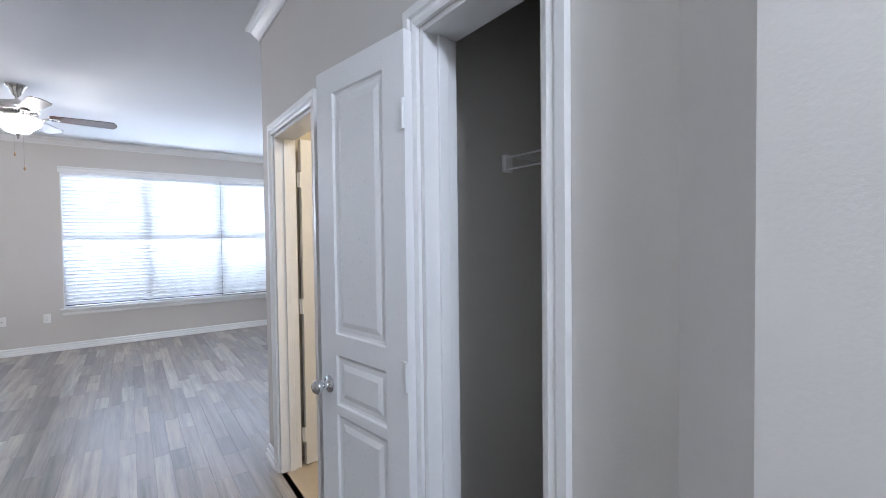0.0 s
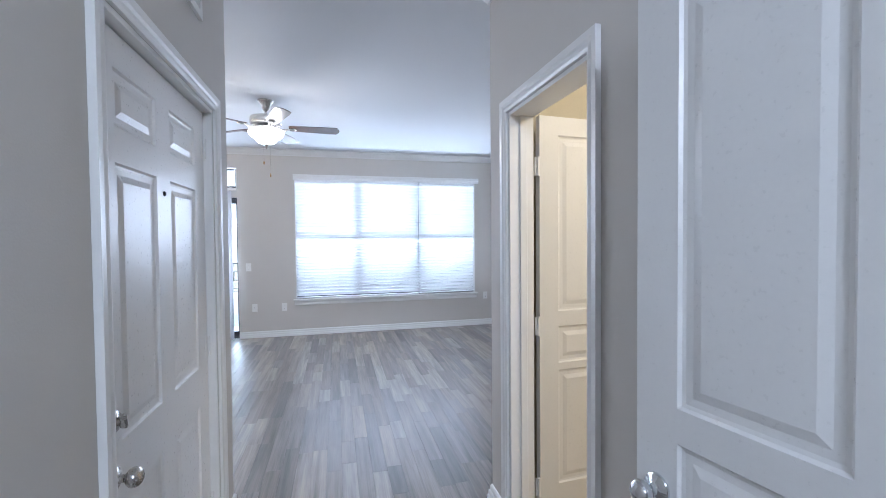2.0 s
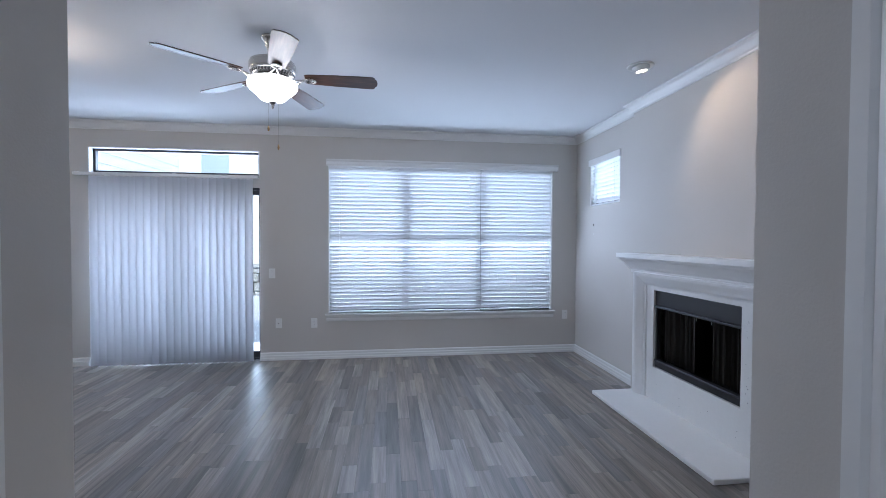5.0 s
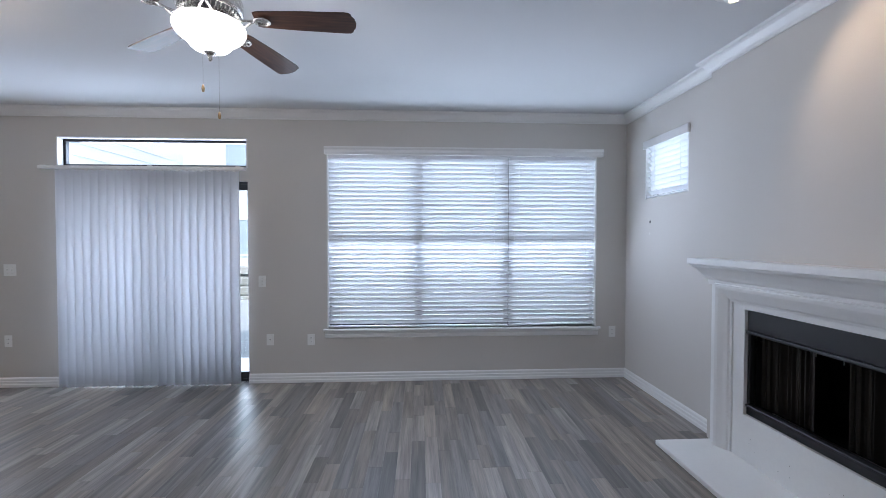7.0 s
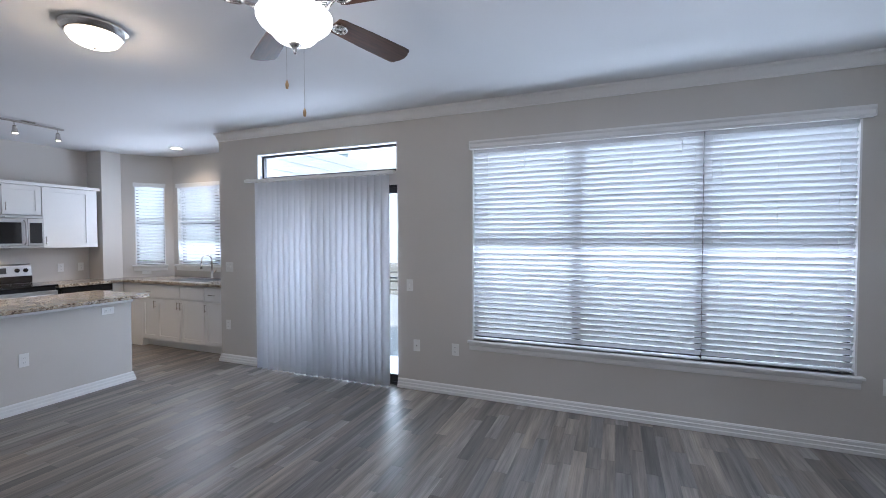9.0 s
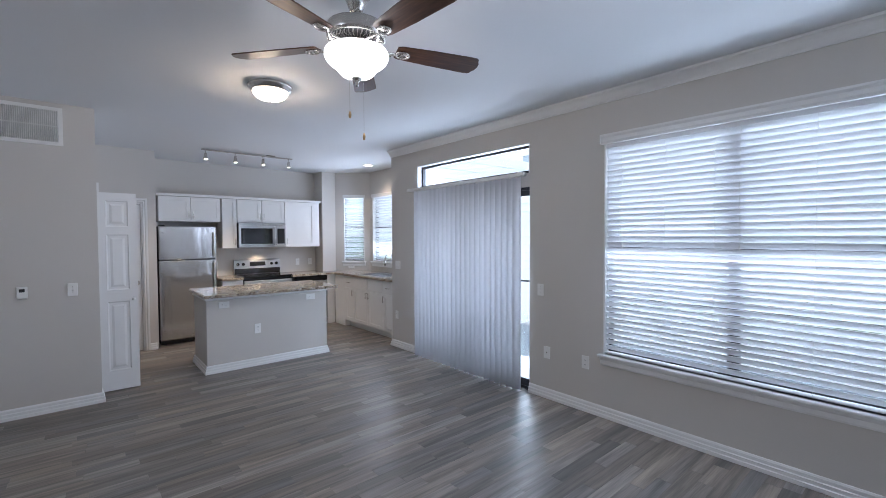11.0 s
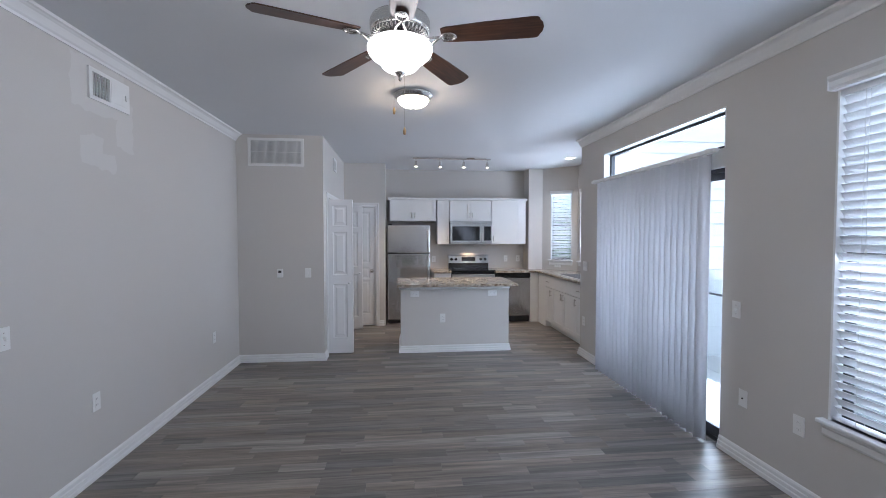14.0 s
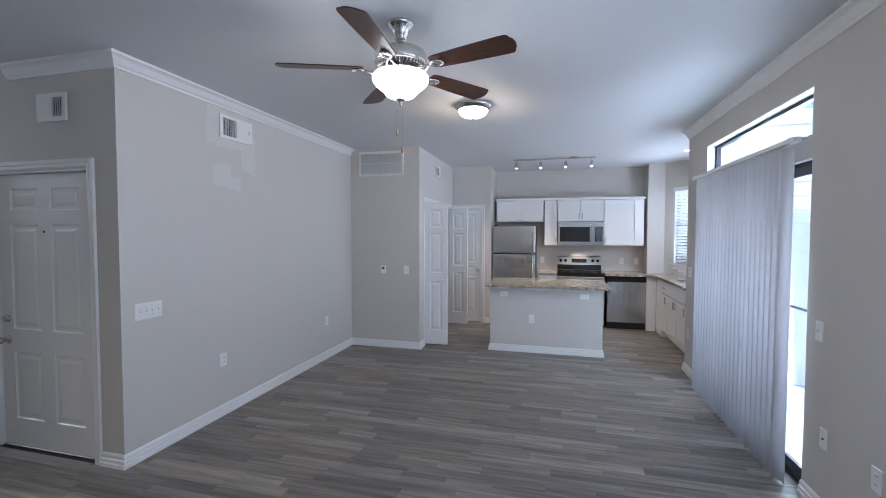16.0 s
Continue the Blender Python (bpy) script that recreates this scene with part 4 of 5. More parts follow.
# refrigerator
fr = thing("refrigerator", Matrix.Translation((KX, 5.72, 0)), "stainless steel top-freezer refrigerator", "refrigerator")
FU0, FU1, FD = 0.035, 0.775, 0.58
part("body", kbox(FU0, FU1, 0.03, FD - 0.075, 0.02, 1.722, 0.006), BLACKMET, fr, "black textured cabinet")
for z0, z1 in ((0.075, 1.225), (1.237, 1.722)):
    d = part("refrigerator_door", kbox(FU0, FU1, FD - 0.070, FD, z0, z1, 0.014, None, 3), STEEL_V, fr, "stainless steel door")
    hz = (0.55, 1.19) if z0 < 1 else (1.27, 1.63)
    h = tube([(FD - 0.004, FU1 - 0.045, hz[0]), (FD + 0.040, FU1 - 0.045, hz[0] + 0.03), (FD + 0.045, FU1 - 0.045, (hz[0] + hz[1]) / 2), (FD + 0.040, FU1 - 0.045, hz[1] - 0.03), (FD - 0.004, FU1 - 0.045, hz[1])], 0.011, 10)
    part("handle", h, STEEL, d, "curved steel handle", True)
part("gasket", kbox(FU0 + 0.01, FU1 - 0.01, FD - 0.078, FD - 0.071, 0.08, 1.68), RUBBER, fr)
part("kick_grille", kbox(FU0 + 0.01, FU1 - 0.01, FD - 0.08, FD - 0.045, 0.012, 0.068, 0.003), BLACKMET, fr)
part("hinge_cover", kbox(FU0 + 0.01, FU0 + 0.08, FD - 0.11, FD - 0.02, 1.723, 1.739, 0.004), BLACKMET, fr)
bd1 = part("badge", lathe([(0, 0), (0.012, 0), (0.012, 0.002), (0, 0.003)], 16), NICKEL, fr, "small round badge", m=pose(FD + 0.0005, FU0 + 0.05, 1.63, 0, 90, 0))
for s in (FU0 + 0.05, FU1 - 0.05):
    part("foot", lathe([(0, 0), (0.02, 0), (0.02, 0.02), (0, 0.02)], 12), BLACKMET, fr, m=pose(0.4, s, 0.0))

# microwave over the range
mw = thing("microwave", Matrix.Translation((KX, 5.72, 0)), "stainless over-the-range microwave with dark window", "microwave")
MU0, MU1 = 1.150, 1.910
part("body", kbox(MU0, MU1, 0.004, 0.355, UB + 0.005, UM - 0.004, 0.004), BLACKMET, mw)
dm = part("microwave_door", kbox(MU0, MU1 - 0.165, 0.356, 0.385, UB + 0.035, UM - 0.045, 0.006), STEEL, mw, "stainless door")
part("window", kbox(MU0 + 0.035, MU1 - 0.225, 0.3855, 0.388, UB + 0.065, UM - 0.095, 0.001), DARKGLASS, dm, "dark glass window")
part("handle", tube([(0.385, MU1 - 0.195, UB + 0.05), (0.425, MU1 - 0.195, UB + 0.08), (0.428, MU1 - 0.195, UB + 0.2), (0.425, MU1 - 0.195, UM - 0.10), (0.385, MU1 - 0.195, UM - 0.07)], 0.010, 10), STEEL, dm, "bowed steel handle", True)
pnl = part("control_panel", kbox(MU1 - 0.163, MU1, 0.356, 0.385, UB + 0.035, UM - 0.045, 0.004), STEEL, mw, "stainless control panel")
part("keypad", kbox(MU1 - 0.145, MU1 - 0.02, 0.3855, 0.387, UB + 0.065, UM - 0.095, 0.001), DARKGLASS, pnl, "black keypad")
part("top_vent", kbox(MU0, MU1, 0.356, 0.382, UM - 0.043, UM - 0.005, 0.004), STEEL, mw, "steel vent strip")
part("bottom_strip", kbox(MU0, MU1, 0.356, 0.382, UB + 0.006, UB + 0.033, 0.004), STEEL, mw)
part("badge", lathe([(0, 0), (0.010, 0), (0.010, 0.002), (0, 0.003)], 14), NICKEL, mw, m=pose(0.3825, (MU0 + MU1) / 2, UM - 0.024, 0, 90, 0))

# range
rg = thing("range", Matrix.Translation((KX, 5.72, 0)), "stainless and black freestanding electric range", "stove")
RU0, RU1, RD = 1.150, 1.910, 0.655
part("body", kbox(RU0, RU1, 0.02, RD - 0.05, 0.02, 0.910, 0.004), BLACKMET, rg)
part("cooktop", kbox(RU0 - 0.002, RU1 + 0.002, 0.06, RD, 0.911, 0.931, 0.005, None, 2), DARKGLASS, rg, "black glass cooktop")
for u, d, r in ((0.19, 0.22, 0.08), (0.57, 0.22, 0.10), (0.19, 0.48, 0.10), (0.57, 0.48, 0.08)):
    part("burner_ring", lathe([(r - 0.003, 0.9313), (r, 0.9318), (r + 0.003, 0.9313)], 28), BLACKMET, rg, m=pose(d, RU0 + u, 0))
od = part("oven_door", kbox(RU0, RU1, RD - 0.048, RD, 0.20, 0.86, 0.008), STEEL, rg, "stainless oven door")
part("window", kbox(RU0 + 0.12, RU1 - 0.12, RD + 0.0005, RD + 0.003, 0.38, 0.70, 0.001), DARKGLASS, od, "dark oven window")
part("handle", tube([(RD, RU0 + 0.06, 0.80), (RD + 0.045, RU0 + 0.07, 0.81), (RD + 0.045, RU1 - 0.07, 0.81), (RD, RU1 - 0.06, 0.80)], 0.011, 10), STEEL, od, "steel bar handle", True)
part("drawer", kbox(RU0, RU1, RD - 0.048, RD - 0.004, 0.06, 0.19, 0.006), STEEL, rg)
bg = bmesh.new()
prof = [(0.0, 0.932), (0.085, 0.932), (0.085, 1.020), (0.078, 1.028), (0.056, 1.160), (0.040, 1.178), (0.0, 1.178)]
rows = [[bg.verts.new((d, u, z)) for d, z in prof] for u in (RU0, RU1)]
for j in range(len(prof)):
    bg.faces.new((rows[0][j], rows[0][(j + 1) % len(prof)], rows[1][(j + 1) % len(prof)], rows[1][j]))
bg.faces.new(rows[0]), bg.faces.new(rows[1][::-1])
bk = part("backguard", bg, STEEL, rg, "sloped stainless control panel")
part("backguard_base", kbox(RU0 + 0.002, RU1 - 0.002, 0.0855, 0.0895, 0.9325, 1.024), BLACK, bk, "black base strip")
slope = pose(0, 0, 0, 0, 90 - 9.5, 0)
for u in (0.06, 0.145, 0.615, 0.70):
    kb = part("knob", lathe([(0, 0), (0.027, 0), (0.027, 0.004), (0.021, 0.008), (0.019, 0.026), (0, 0.028)], 18), BLACK, bk, "round black control knob", True, Matrix.Translation((0.0675, RU0 + u, 1.096)) @ slope)
part("display", moved(box(-0.036, 0.036, -0.13, 0.13, 0, 0.003, 0.001), Matrix.Translation((0.0672, RU0 + 0.38, 1.098)) @ slope), DARKGLASS, bk, "dark clock display")

# dishwasher
dw = thing("dishwasher", Matrix.Translation((KX, 5.72, 0)), "stainless steel dishwasher with black control strip", "dishwasher")
DU0, DU1, DD = 1.955, 2.555, 0.625
part("tub", kbox(DU0, DU1, 0.05, DD - 0.03, 0.02, 0.877, 0.003), BLACKMET, dw)
part("dishwasher_door", kbox(DU0, DU1, DD - 0.028, DD, 0.115, 0.795, 0.006), STEEL_V, dw, "stainless door")
cs = part("control_strip", kbox(DU0, DU1, DD - 0.028, DD + 0.004, 0.797, 0.877, 0.006), BLACK, dw, "black control strip with pocket handle")
part("pocket_handle", kbox(DU0 + 0.17, DU1 - 0.17, DD + 0.0045, DD + 0.014, 0.803, 0.818, 0.003), BLACK, cs)
part("kick_plate", kbox(DU0, DU1, DD - 0.09, DD - 0.07, 0.0, 0.112, 0.002), BLACKMET, dw)


def base_unit(m, w, depth, doors, label, name="base_cabinet", drawer=True, handle=("r",)):
    """A base unit in axes (along, out, up) with back at d 0."""
    c = thing(name, m, label, "cabinet", "white base cabinets")
    part("body", box(0, w, 0.002, depth - 0.022, 0.10, 0.883, 0.002), CAB, c)
    part("toe_kick", box(0, w, 0.05, depth - 0.09, 0.0, 0.099), CAB, c)
    for (a, b), side in zip(doors, handle):
        hu = b - 0.03 if side == "r" else a + 0.03
        front(c, "cabinet_door", a + 0.003, b - 0.003, 0.115, 0.675 if drawer else 0.870, depth - 0.021, (hu, 0.60, True))
    if drawer:
        for (a, b), side in zip(doors, handle):
            front(c, "drawer_front", a + 0.003, b - 0.003, 0.69, 0.870, depth - 0.021, ((a + b) / 2, 0.775, False) if b - a < 0.36 else None, True)
    return c


# sink run along the north bay; along runs east to west, out is south
MN = wall_frame((-3.655, 9.075), (-5.5, 9.075))
DEP = 9.075 - 8.42
base_unit(MN @ pose(0.135, 0, 0), 0.305, DEP, [(0.0, 0.305)], "narrow white shaker base cabinet with drawer", handle=("r",))
base_unit(MN @ pose(0.443, 0, 0), 0.920, DEP, [(0.0, 0.45), (0.455, 0.920)], "white shaker sink base cabinet with two doors", handle=("r", "l"))
base_unit(MN @ pose(1.351, 0, 0), 0.31, DEP, [(0.0, 0.31)], "narrow white shaker corner base cabinet with drawer", handle=("l",))
part("filler_panel", box(0.002, 0.132, 0.002, DEP - 0.004, 0.0, 0.883, 0.002), CAB, thing("filler", MN, "plain white cabinet filler panel beside the wall", "cabinet"))
part("filler_panel", box(1.664, 2.048, 0.36, DEP - 0.004, 0.0, 0.883, 0.002), CAB, thing("filler", MN, "plain white corner filler panel", "cabinet"))
part("filler_panel", kbox(2.558, 2.700, 0.36, 0.620, 0.0, 0.883, 0.002), CAB, thing("filler", Matrix.Translation((KX, 5.72, 0)), "plain white filler panel beside the dishwasher", "cabinet"))
# short unit between refrigerator and range
c = thing("base_cabinet", Matrix.Translation((KX, 5.72, 0)), "small white base cabinet beside the range", "cabinet", "white base cabinets")
part("body", kbox(0.835, 1.14, 0.002, 0.60, 0.10, 0.883, 0.002), CAB, c)
part("toe_kick", kbox(0.835, 1.14, 0.05, 0.53, 0.0, 0.099), CAB, c)
kfront(c, "cabinet_door", 0.84, 1.135, 0.115, 0.675, 0.601, (1.10, 0.6, True))
kfront(c, "drawer_front", 0.84, 1.135, 0.69, 0.870, 0.601, (0.99, 0.775, False), True)

# worktops
bm = box(0.002, 0.65, 0.83, 1.142, 0.885, 0.920, 0.006, seg=2)
tagged(part("worktop", bm, GRANITE, m=Matrix.Translation((KX, 5.72, 0))), "short speckled beige granite worktop beside the range", "countertop")
L = bmesh.new()
pts = [(KX + 0.002, 7.64), (KX + 0.655, 7.64), (KX + 0.655, 8.385), (-3.653, 8.385), (-3.653, 9.077), (-5.562, 9.077), (-5.998, 8.592), (-5.998, 8.328), (KX + 0.002, 8.328)]
f = L.faces.new([L.verts.new((x, y, 0.885)) for x, y in pts])
r = bmesh.ops.extrude_face_region(L, geom=[f])
bmesh.ops.translate(L, verts=[v for v in r["geom"] if isinstance(v, bmesh.types.BMVert)], vec=(0, 0, 0.035))
bmesh.ops.bevel(L, geom=[e for e in L.edges if all(v.co.z > 0.91 for v in e.verts)], offset=0.005, segments=2, affect="EDGES")
tagged(part("worktop", L, GRANITE), "L-shaped speckled beige granite worktop with undermount sink", "countertop")
sk = thing("kitchen_sink", pose(-4.62, 8.72, 0.9205), "stainless double-bowl kitchen sink in the granite worktop", "sink")
part("rim", slab_with_holes(-0.40, 0.40, -0.22, 0.22, [(-0.375, -0.012, -0.19, 0.19), (0.012, 0.375, -0.19, 0.19)], 0.0, 0.004), STEEL, sk, m=pose(0, 0, 0, -90) @ Matrix.Diagonal((1, 1, -1, 1)))
# no hollow bowls: flat black plates paint the shade inside them
for s in (-1, 1):
    part("basin", box(-0.18 + s * 0.194, 0.18 + s * 0.194, -0.188, 0.188, 0.0006, 0.0022, 0.0005), BLACKMET, sk, "flat black plate painting the basin's shade")
fc = thing("kitchen_faucet", pose(-4.60, 8.96, 0.920), "tall brushed nickel gooseneck kitchen faucet", "faucet")
part("base", lathe([(0, 0), (0.028, 0), (0.028, 0.008), (0.019, 0.016), (0.018, 0.10), (0.012, 0.115), (0, 0.116)], 18), NICKEL, fc, smooth=True)
arc = [(0, 0, 0.10), (0, 0, 0.26)] + [(0, -0.085 + 0.085 * math.cos(a), 0.26 + 0.085 * math.sin(a)) for a in [math.pi * k / 8 for k in range(1, 8)]] + [(0, -0.17, 0.26), (0, -0.172, 0.23)]
part("spout", tube(arc, 0.011, 12), NICKEL, fc, "arched spout", True)
part("spray_head", tube([(0, -0.172, 0.232), (0, -0.172, 0.15)], 0.015, 12), NICKEL, fc, "pull-down spray head", True)
part("lever", tube([(0.018, 0, 0.07), (0.05, 0, 0.085), (0.085, 0, 0.13)], 0.006, 8), NICKEL, fc, smooth=True)

# island
IX0, IX1, IY0, IY1 = -4.60, -3.935, 5.975, 7.425
isl = thing("kitchen_island", pose(0, 0, 0), "greige painted kitchen island with white baseboard", "kitchen island")
part("body", box(IX0, IX1, IY0, IY1, 0.0, 0.883, 0.004), PAINT, isl)
part("top_trim", sweep([(IX0, IY0), (IX0, IY1), (IX1, IY1), (IX1, IY0)], [(0.001, 0.835), (0.014, 0.842), (0.014, 0.883), (0.001, 0.883)], True), TRIM, isl, "white strip under the worktop")
part("base_trim", sweep([(IX0, IY0), (IX0, IY1), (IX1, IY1), (IX1, IY0)], BASE[:-1] + [(0.001, 0.092)], True), TRIM, isl, "white stepped baseboard")
tagged(part("island_worktop", box(IX0 - 0.03, IX1 + 0.19, IY0 - 0.045, IY1 + 0.075, 0.885, 0.920, 0.006, seg=2), GRANITE), "speckled beige granite island worktop", "countertop")

# ---- plates on the walls ----


def outlet(m, label="white duplex electrical outlet"):
    o = thing("wall_outlet", m, label, "outlet", "wall outlets")
    part("plate", box(-0.036, 0.036, 0.0005, 0.006, -0.058, 0.058, 0.0025, seg=2), PLASTIC, o)
    for z in (-0.020, 0.020):
        s = part("receptacle", box(-0.016, 0.016, 0.0062, 0.008, z - 0.014, z + 0.014, 0.001), PLASTIC, o)
        part("slots", box(-0.007, -0.005, 0.0082, 0.0086, z - 0.005, z + 0.005, 0, box(0.005, 0.007, 0.0082, 0.0086, z - 0.004, z + 0.004)), SLOT, s)
    return o


def switch(m, gangs=1, label="white toggle light switch"):
    w = 0.036 + 0.023 * (gangs - 1)
    o = thing("light_switch", m, label, "switch", "light switches")
    part("plate", box(-w, w, 0.0005, 0.006, -0.058, 0.058, 0.0025, seg=2), PLASTIC, o)
    for k in range(gangs):
        u = (k - (gangs - 1) / 2) * 0.046
        part("toggle", moved(box(-0.005, 0.005, 0.0, 0.014, -0.010, 0.010, 0.002), pose(u, 0.0062, 0, 18)), PLASTIC, o)
        for z in (-0.03, 0.03):
            part("screw", lathe([(0, 0), (0.003, 0), (0.0025, 0.001), (0, 0.001)], 8), NICKEL, o, m=pose(u, 0.0062, z) @ OUTWARD)
    return o


def on(i, x, y, z):
    """A pose on wall i near (x, y) at height z."""
    q = WM[i].inverted() @ Vector((x, y, 0))
    return WM[i] @ pose(q.x, 0, z)


first = outlet(on(2, -0.58, 8.3, 0.436))
for i, x, y, z in ((2, 2.575, 8.3, 0.485), (2, -3.53, 8.3, 0.456), (13, -1.25, 3.985, 0.485), (13, -3.0, 3.985, 0.477), (8, KX, 6.60, 1.10), (8, KX, 7.98, 1.10), (8, KX, 8.22, 1.10)):
    copy_thing(first, on(i, x, y, z))
cab = thing("cable_plate", on(2, -0.99, 8.3, 0.44), "white cable outlet plate with one jack", "outlet")
part("plate", box(-0.036, 0.036, 0.0005, 0.006, -0.058, 0.058, 0.0025, seg=2), PLASTIC, cab)
part("jack", lathe([(0, 0), (0.005, 0), (0.005, 0.006), (0, 0.006)], 10), SLOT, cab, m=pose(0, 0.0062, 0) @ OUTWARD)


def on_island(y, z, side=False):
    return Matrix.Translation((IX1, y, z)) @ pose(0, 0, 0, 0, 0, -90) @ (pose(0, 0, 0, 0, 90, 0) if side else pose(0, 0, 0))


copy_thing(first, on_island(6.53, 0.45))
copy_thing(first, on_island(6.16, 0.775, True))
copy_thing(first, on_island(7.20, 0.775, True))
copy_thing(first, WM[5] @ pose(0.36, 0, 1.0) @ pose(0, 0, 0, 0, 90, 0))
switch(on(2, -1.065, 8.3, 1.037))
switch(on(2, -3.50, 8.3, 1.16), 2, "white double toggle light switch")
switch(on(12, -3.70, 4.845, 1.088))
switch(on(13, -0.555, 3.985, 1.043), 4, "white four-gang toggle light switch plate")
th = thing("thermostat", on(12, -3.70, 4.515, 1.087), "white wall thermostat with small display", "thermostat")
part("housing", box(-0.035, 0.035, 0.001, 0.024, -0.052, 0.052, 0.006, seg=2), PLASTIC, th)
part("display", box(-0.018, 0.018, 0.0243, 0.0253, 0.006, 0.034), SLOT, th, "dark display")
part("button", box(-0.008, 0.008, 0.0243, 0.027, -0.03, -0.02, 0.001), PLASTIC, th)


def grille(m, w, h, label, bars, upright=True, core=None, backing=SLOT, turn=25):
    """A register: frame, backing and slats."""
    g = thing("wall_vent", m, label, "vent", "wall vents")
    c = core or (0.03, w - 0.03, 0.03, h - 0.03)
    part("frame", slab_with_holes(0, w, 0, h, [c], 0.001, 0.014), PLASTIC, g)
    # a SLOT backing is a dark sheet painting the duct's shade
    part("backing", box(c[0], c[1], 0.001, 0.003, c[2], c[3]), backing, g)
    span = (c[1] - c[0]) if upright else (c[3] - c[2])
    for k in range(bars):
        q = span * (k + 0.5) / bars
        s = moved(box(-0.0012, 0.0012, -0.006, 0.006, 0, c[3] - c[2]), pose(c[0] + q, 0.009, c[2], 0, 0, turn)) if upright else moved(box(0, c[1] - c[0], -0.006, 0.006, -0.0012, 0.0012), pose(c[0], 0.009, c[2] + q, 25))
        part("slat", s, PLASTIC, g)
    return g


GREYB = plain("filter_grey", (0.64, 0.64, 0.63), 0.8, 0, 0.1, 20, 200, 0.1)
rt = grille(on(12, -3.70, 4.812, 2.385), 0.655, 0.335, "large white return-air grille", 46, True, (0.03, 0.625, 0.03, 0.305), GREYB)
part("cross_bar", box(0.03, 0.625, 0.0145, 0.017, 0.162, 0.171), PLASTIC, rt)
GS = on(13, -1.65, 4.0, 2.42)
sv = grille(GS, 0.40, 0.20, "white supply register with open louvre half", 6, True, (0.205, 0.37, 0.025, 0.175), SLOT, 0)
for k in range(7):
    part("slat", box(0.206, 0.369, 0.0125, 0.0135, 0.042 + k * 0.019, 0.0435 + k * 0.019), PLASTIC, sv)
part("louvre_plate", box(0.035, 0.195, 0.0143, 0.0165, 0.035, 0.165, 0.001), PLASTIC, sv)
part("lever", box(0.04, 0.055, 0.0168, 0.026, 0.08, 0.12, 0.002), PLASTIC, sv)
ev = grille(on(14, -0.345, 3.60, 2.36), 0.27, 0.19, "white supply register above the entry door", 5, True, (0.03, 0.125, 0.03, 0.16))
part("louvre_plate", box(0.132, 0.245, 0.0143, 0.0165, 0.03, 0.16, 0.001), PLASTIC, ev)
grille(on(11, -4.76, 5.02, 2.46), 0.26, 0.18, "small white supply register over the laundry closet", 4, True, (0.10, 0.235, 0.03, 0.15), SLOT, -40)
sc = thing("wall_hook", on(1, 2.72, 7.82, 1.63), "small dark cleat on the wall", "hook")
part("cleat", box(-0.004, 0.004, 0.001, 0.009, -0.012, 0.012, 0.002), BRONZE, sc)

# ---- ceiling fan and lights ----
FUP = 0.045
fan = thing("ceiling_fan", pose(-0.447, 5.972, FUP), "brushed nickel five-blade ceiling fan with lit glass bowl", "ceiling fan")
part("canopy", lathe([(0, H - 0.001), (0.074, H - 0.001), (0.076, H - 0.009), (0.068, H - 0.016), (0.055, H - 0.032), (0.045, H - 0.052), (0.040, H - 0.070), (0.033, H - 0.076), (0.033, H - 0.088), (0.024, H - 0.094), (0, H - 0.094)], 28), NICKEL, fan, "flared canopy", True, pose(0, 0, -FUP))
part("downrod", tube([(0, 0, H - 0.085 - FUP), (0, 0, 2.56)], 0.0125, 14), NICKEL, fan, smooth=True)
part("motor_housing", lathe([(0, 2.585), (0.030, 2.583), (0.045, 2.572), (0.105, 2.566), (0.140, 2.555), (0.146, 2.540), (0.146, 2.500), (0.140, 2.487), (0.070, 2.473), (0.064, 2.462), (0, 2.462)], 36), NICKEL, fan, "brushed nickel motor housing", True)
# black ring paints the shade inside the vents between the fins
part("vent_shade_ring", lathe([(0.074, 2.4722), (0.136, 2.4845), (0.136, 2.4840), (0.074, 2.4717)], 36), BLACKMET, fan, "black ring painting the shade between the vent fins")
for k in range(40):
    a = 2 * math.pi * k / 40
    part("vent_fin", box(0.076, 0.134, -0.0026, 0.0026, 2.469, 2.4835), NICKEL, fan, m=pose(0, 0, 0.0005, 0, 0, math.degrees(a)))
part("switch_cup", lathe([(0, 2.456), (0.062, 2.456), (0.066, 2.44), (0.066, 2.425), (0.052, 2.418), (0, 2.418)], 28), NICKEL, fan, smooth=True)
# unseen disc added to keep the bulb's light off the motor
part("bulb_shield", lathe([(0, 2.446), (0.104, 2.446), (0.108, 2.441), (0, 2.441)], 32), NICKEL, fan, smooth=True)
bowl = part("glass_bowl", lathe([(0.112, 2.44), (0.134, 2.44), (0.148, 2.4337), (0.157, 2.4202), (0.157, 2.404), (0.147, 2.3842), (0.128, 2.3662), (0.108, 2.3527), (0.096, 2.341), (0.088, 2.3284), (0.075, 2.3167), (0.052, 2.3086), (0, 2.305)], 36), FROST, fan, "lit frosted bell-shaped glass bowl", True)
bowl.visible_shadow = False
part("finial", lathe([(0, 2.306), (0.026, 2.304), (0.028, 2.298), (0.016, 2.29), (0.008, 2.276), (0.01, 2.268), (0.004, 2.26), (0, 2.258)], 18), NICKEL, fan, "nickel finial", True)
outline = [(0.205, 0.044), (0.23, 0.052), (0.40, 0.063), (0.62, 0.070), (0.648, 0.068), (0.660, 0.060), (0.664, 0.045), (0.675, 0.030), (0.681, 0.0)]
bm = bmesh.new()
ring = [(x, y) for x, y in outline] + [(x, -y) for x, y in outline[-2::-1]]
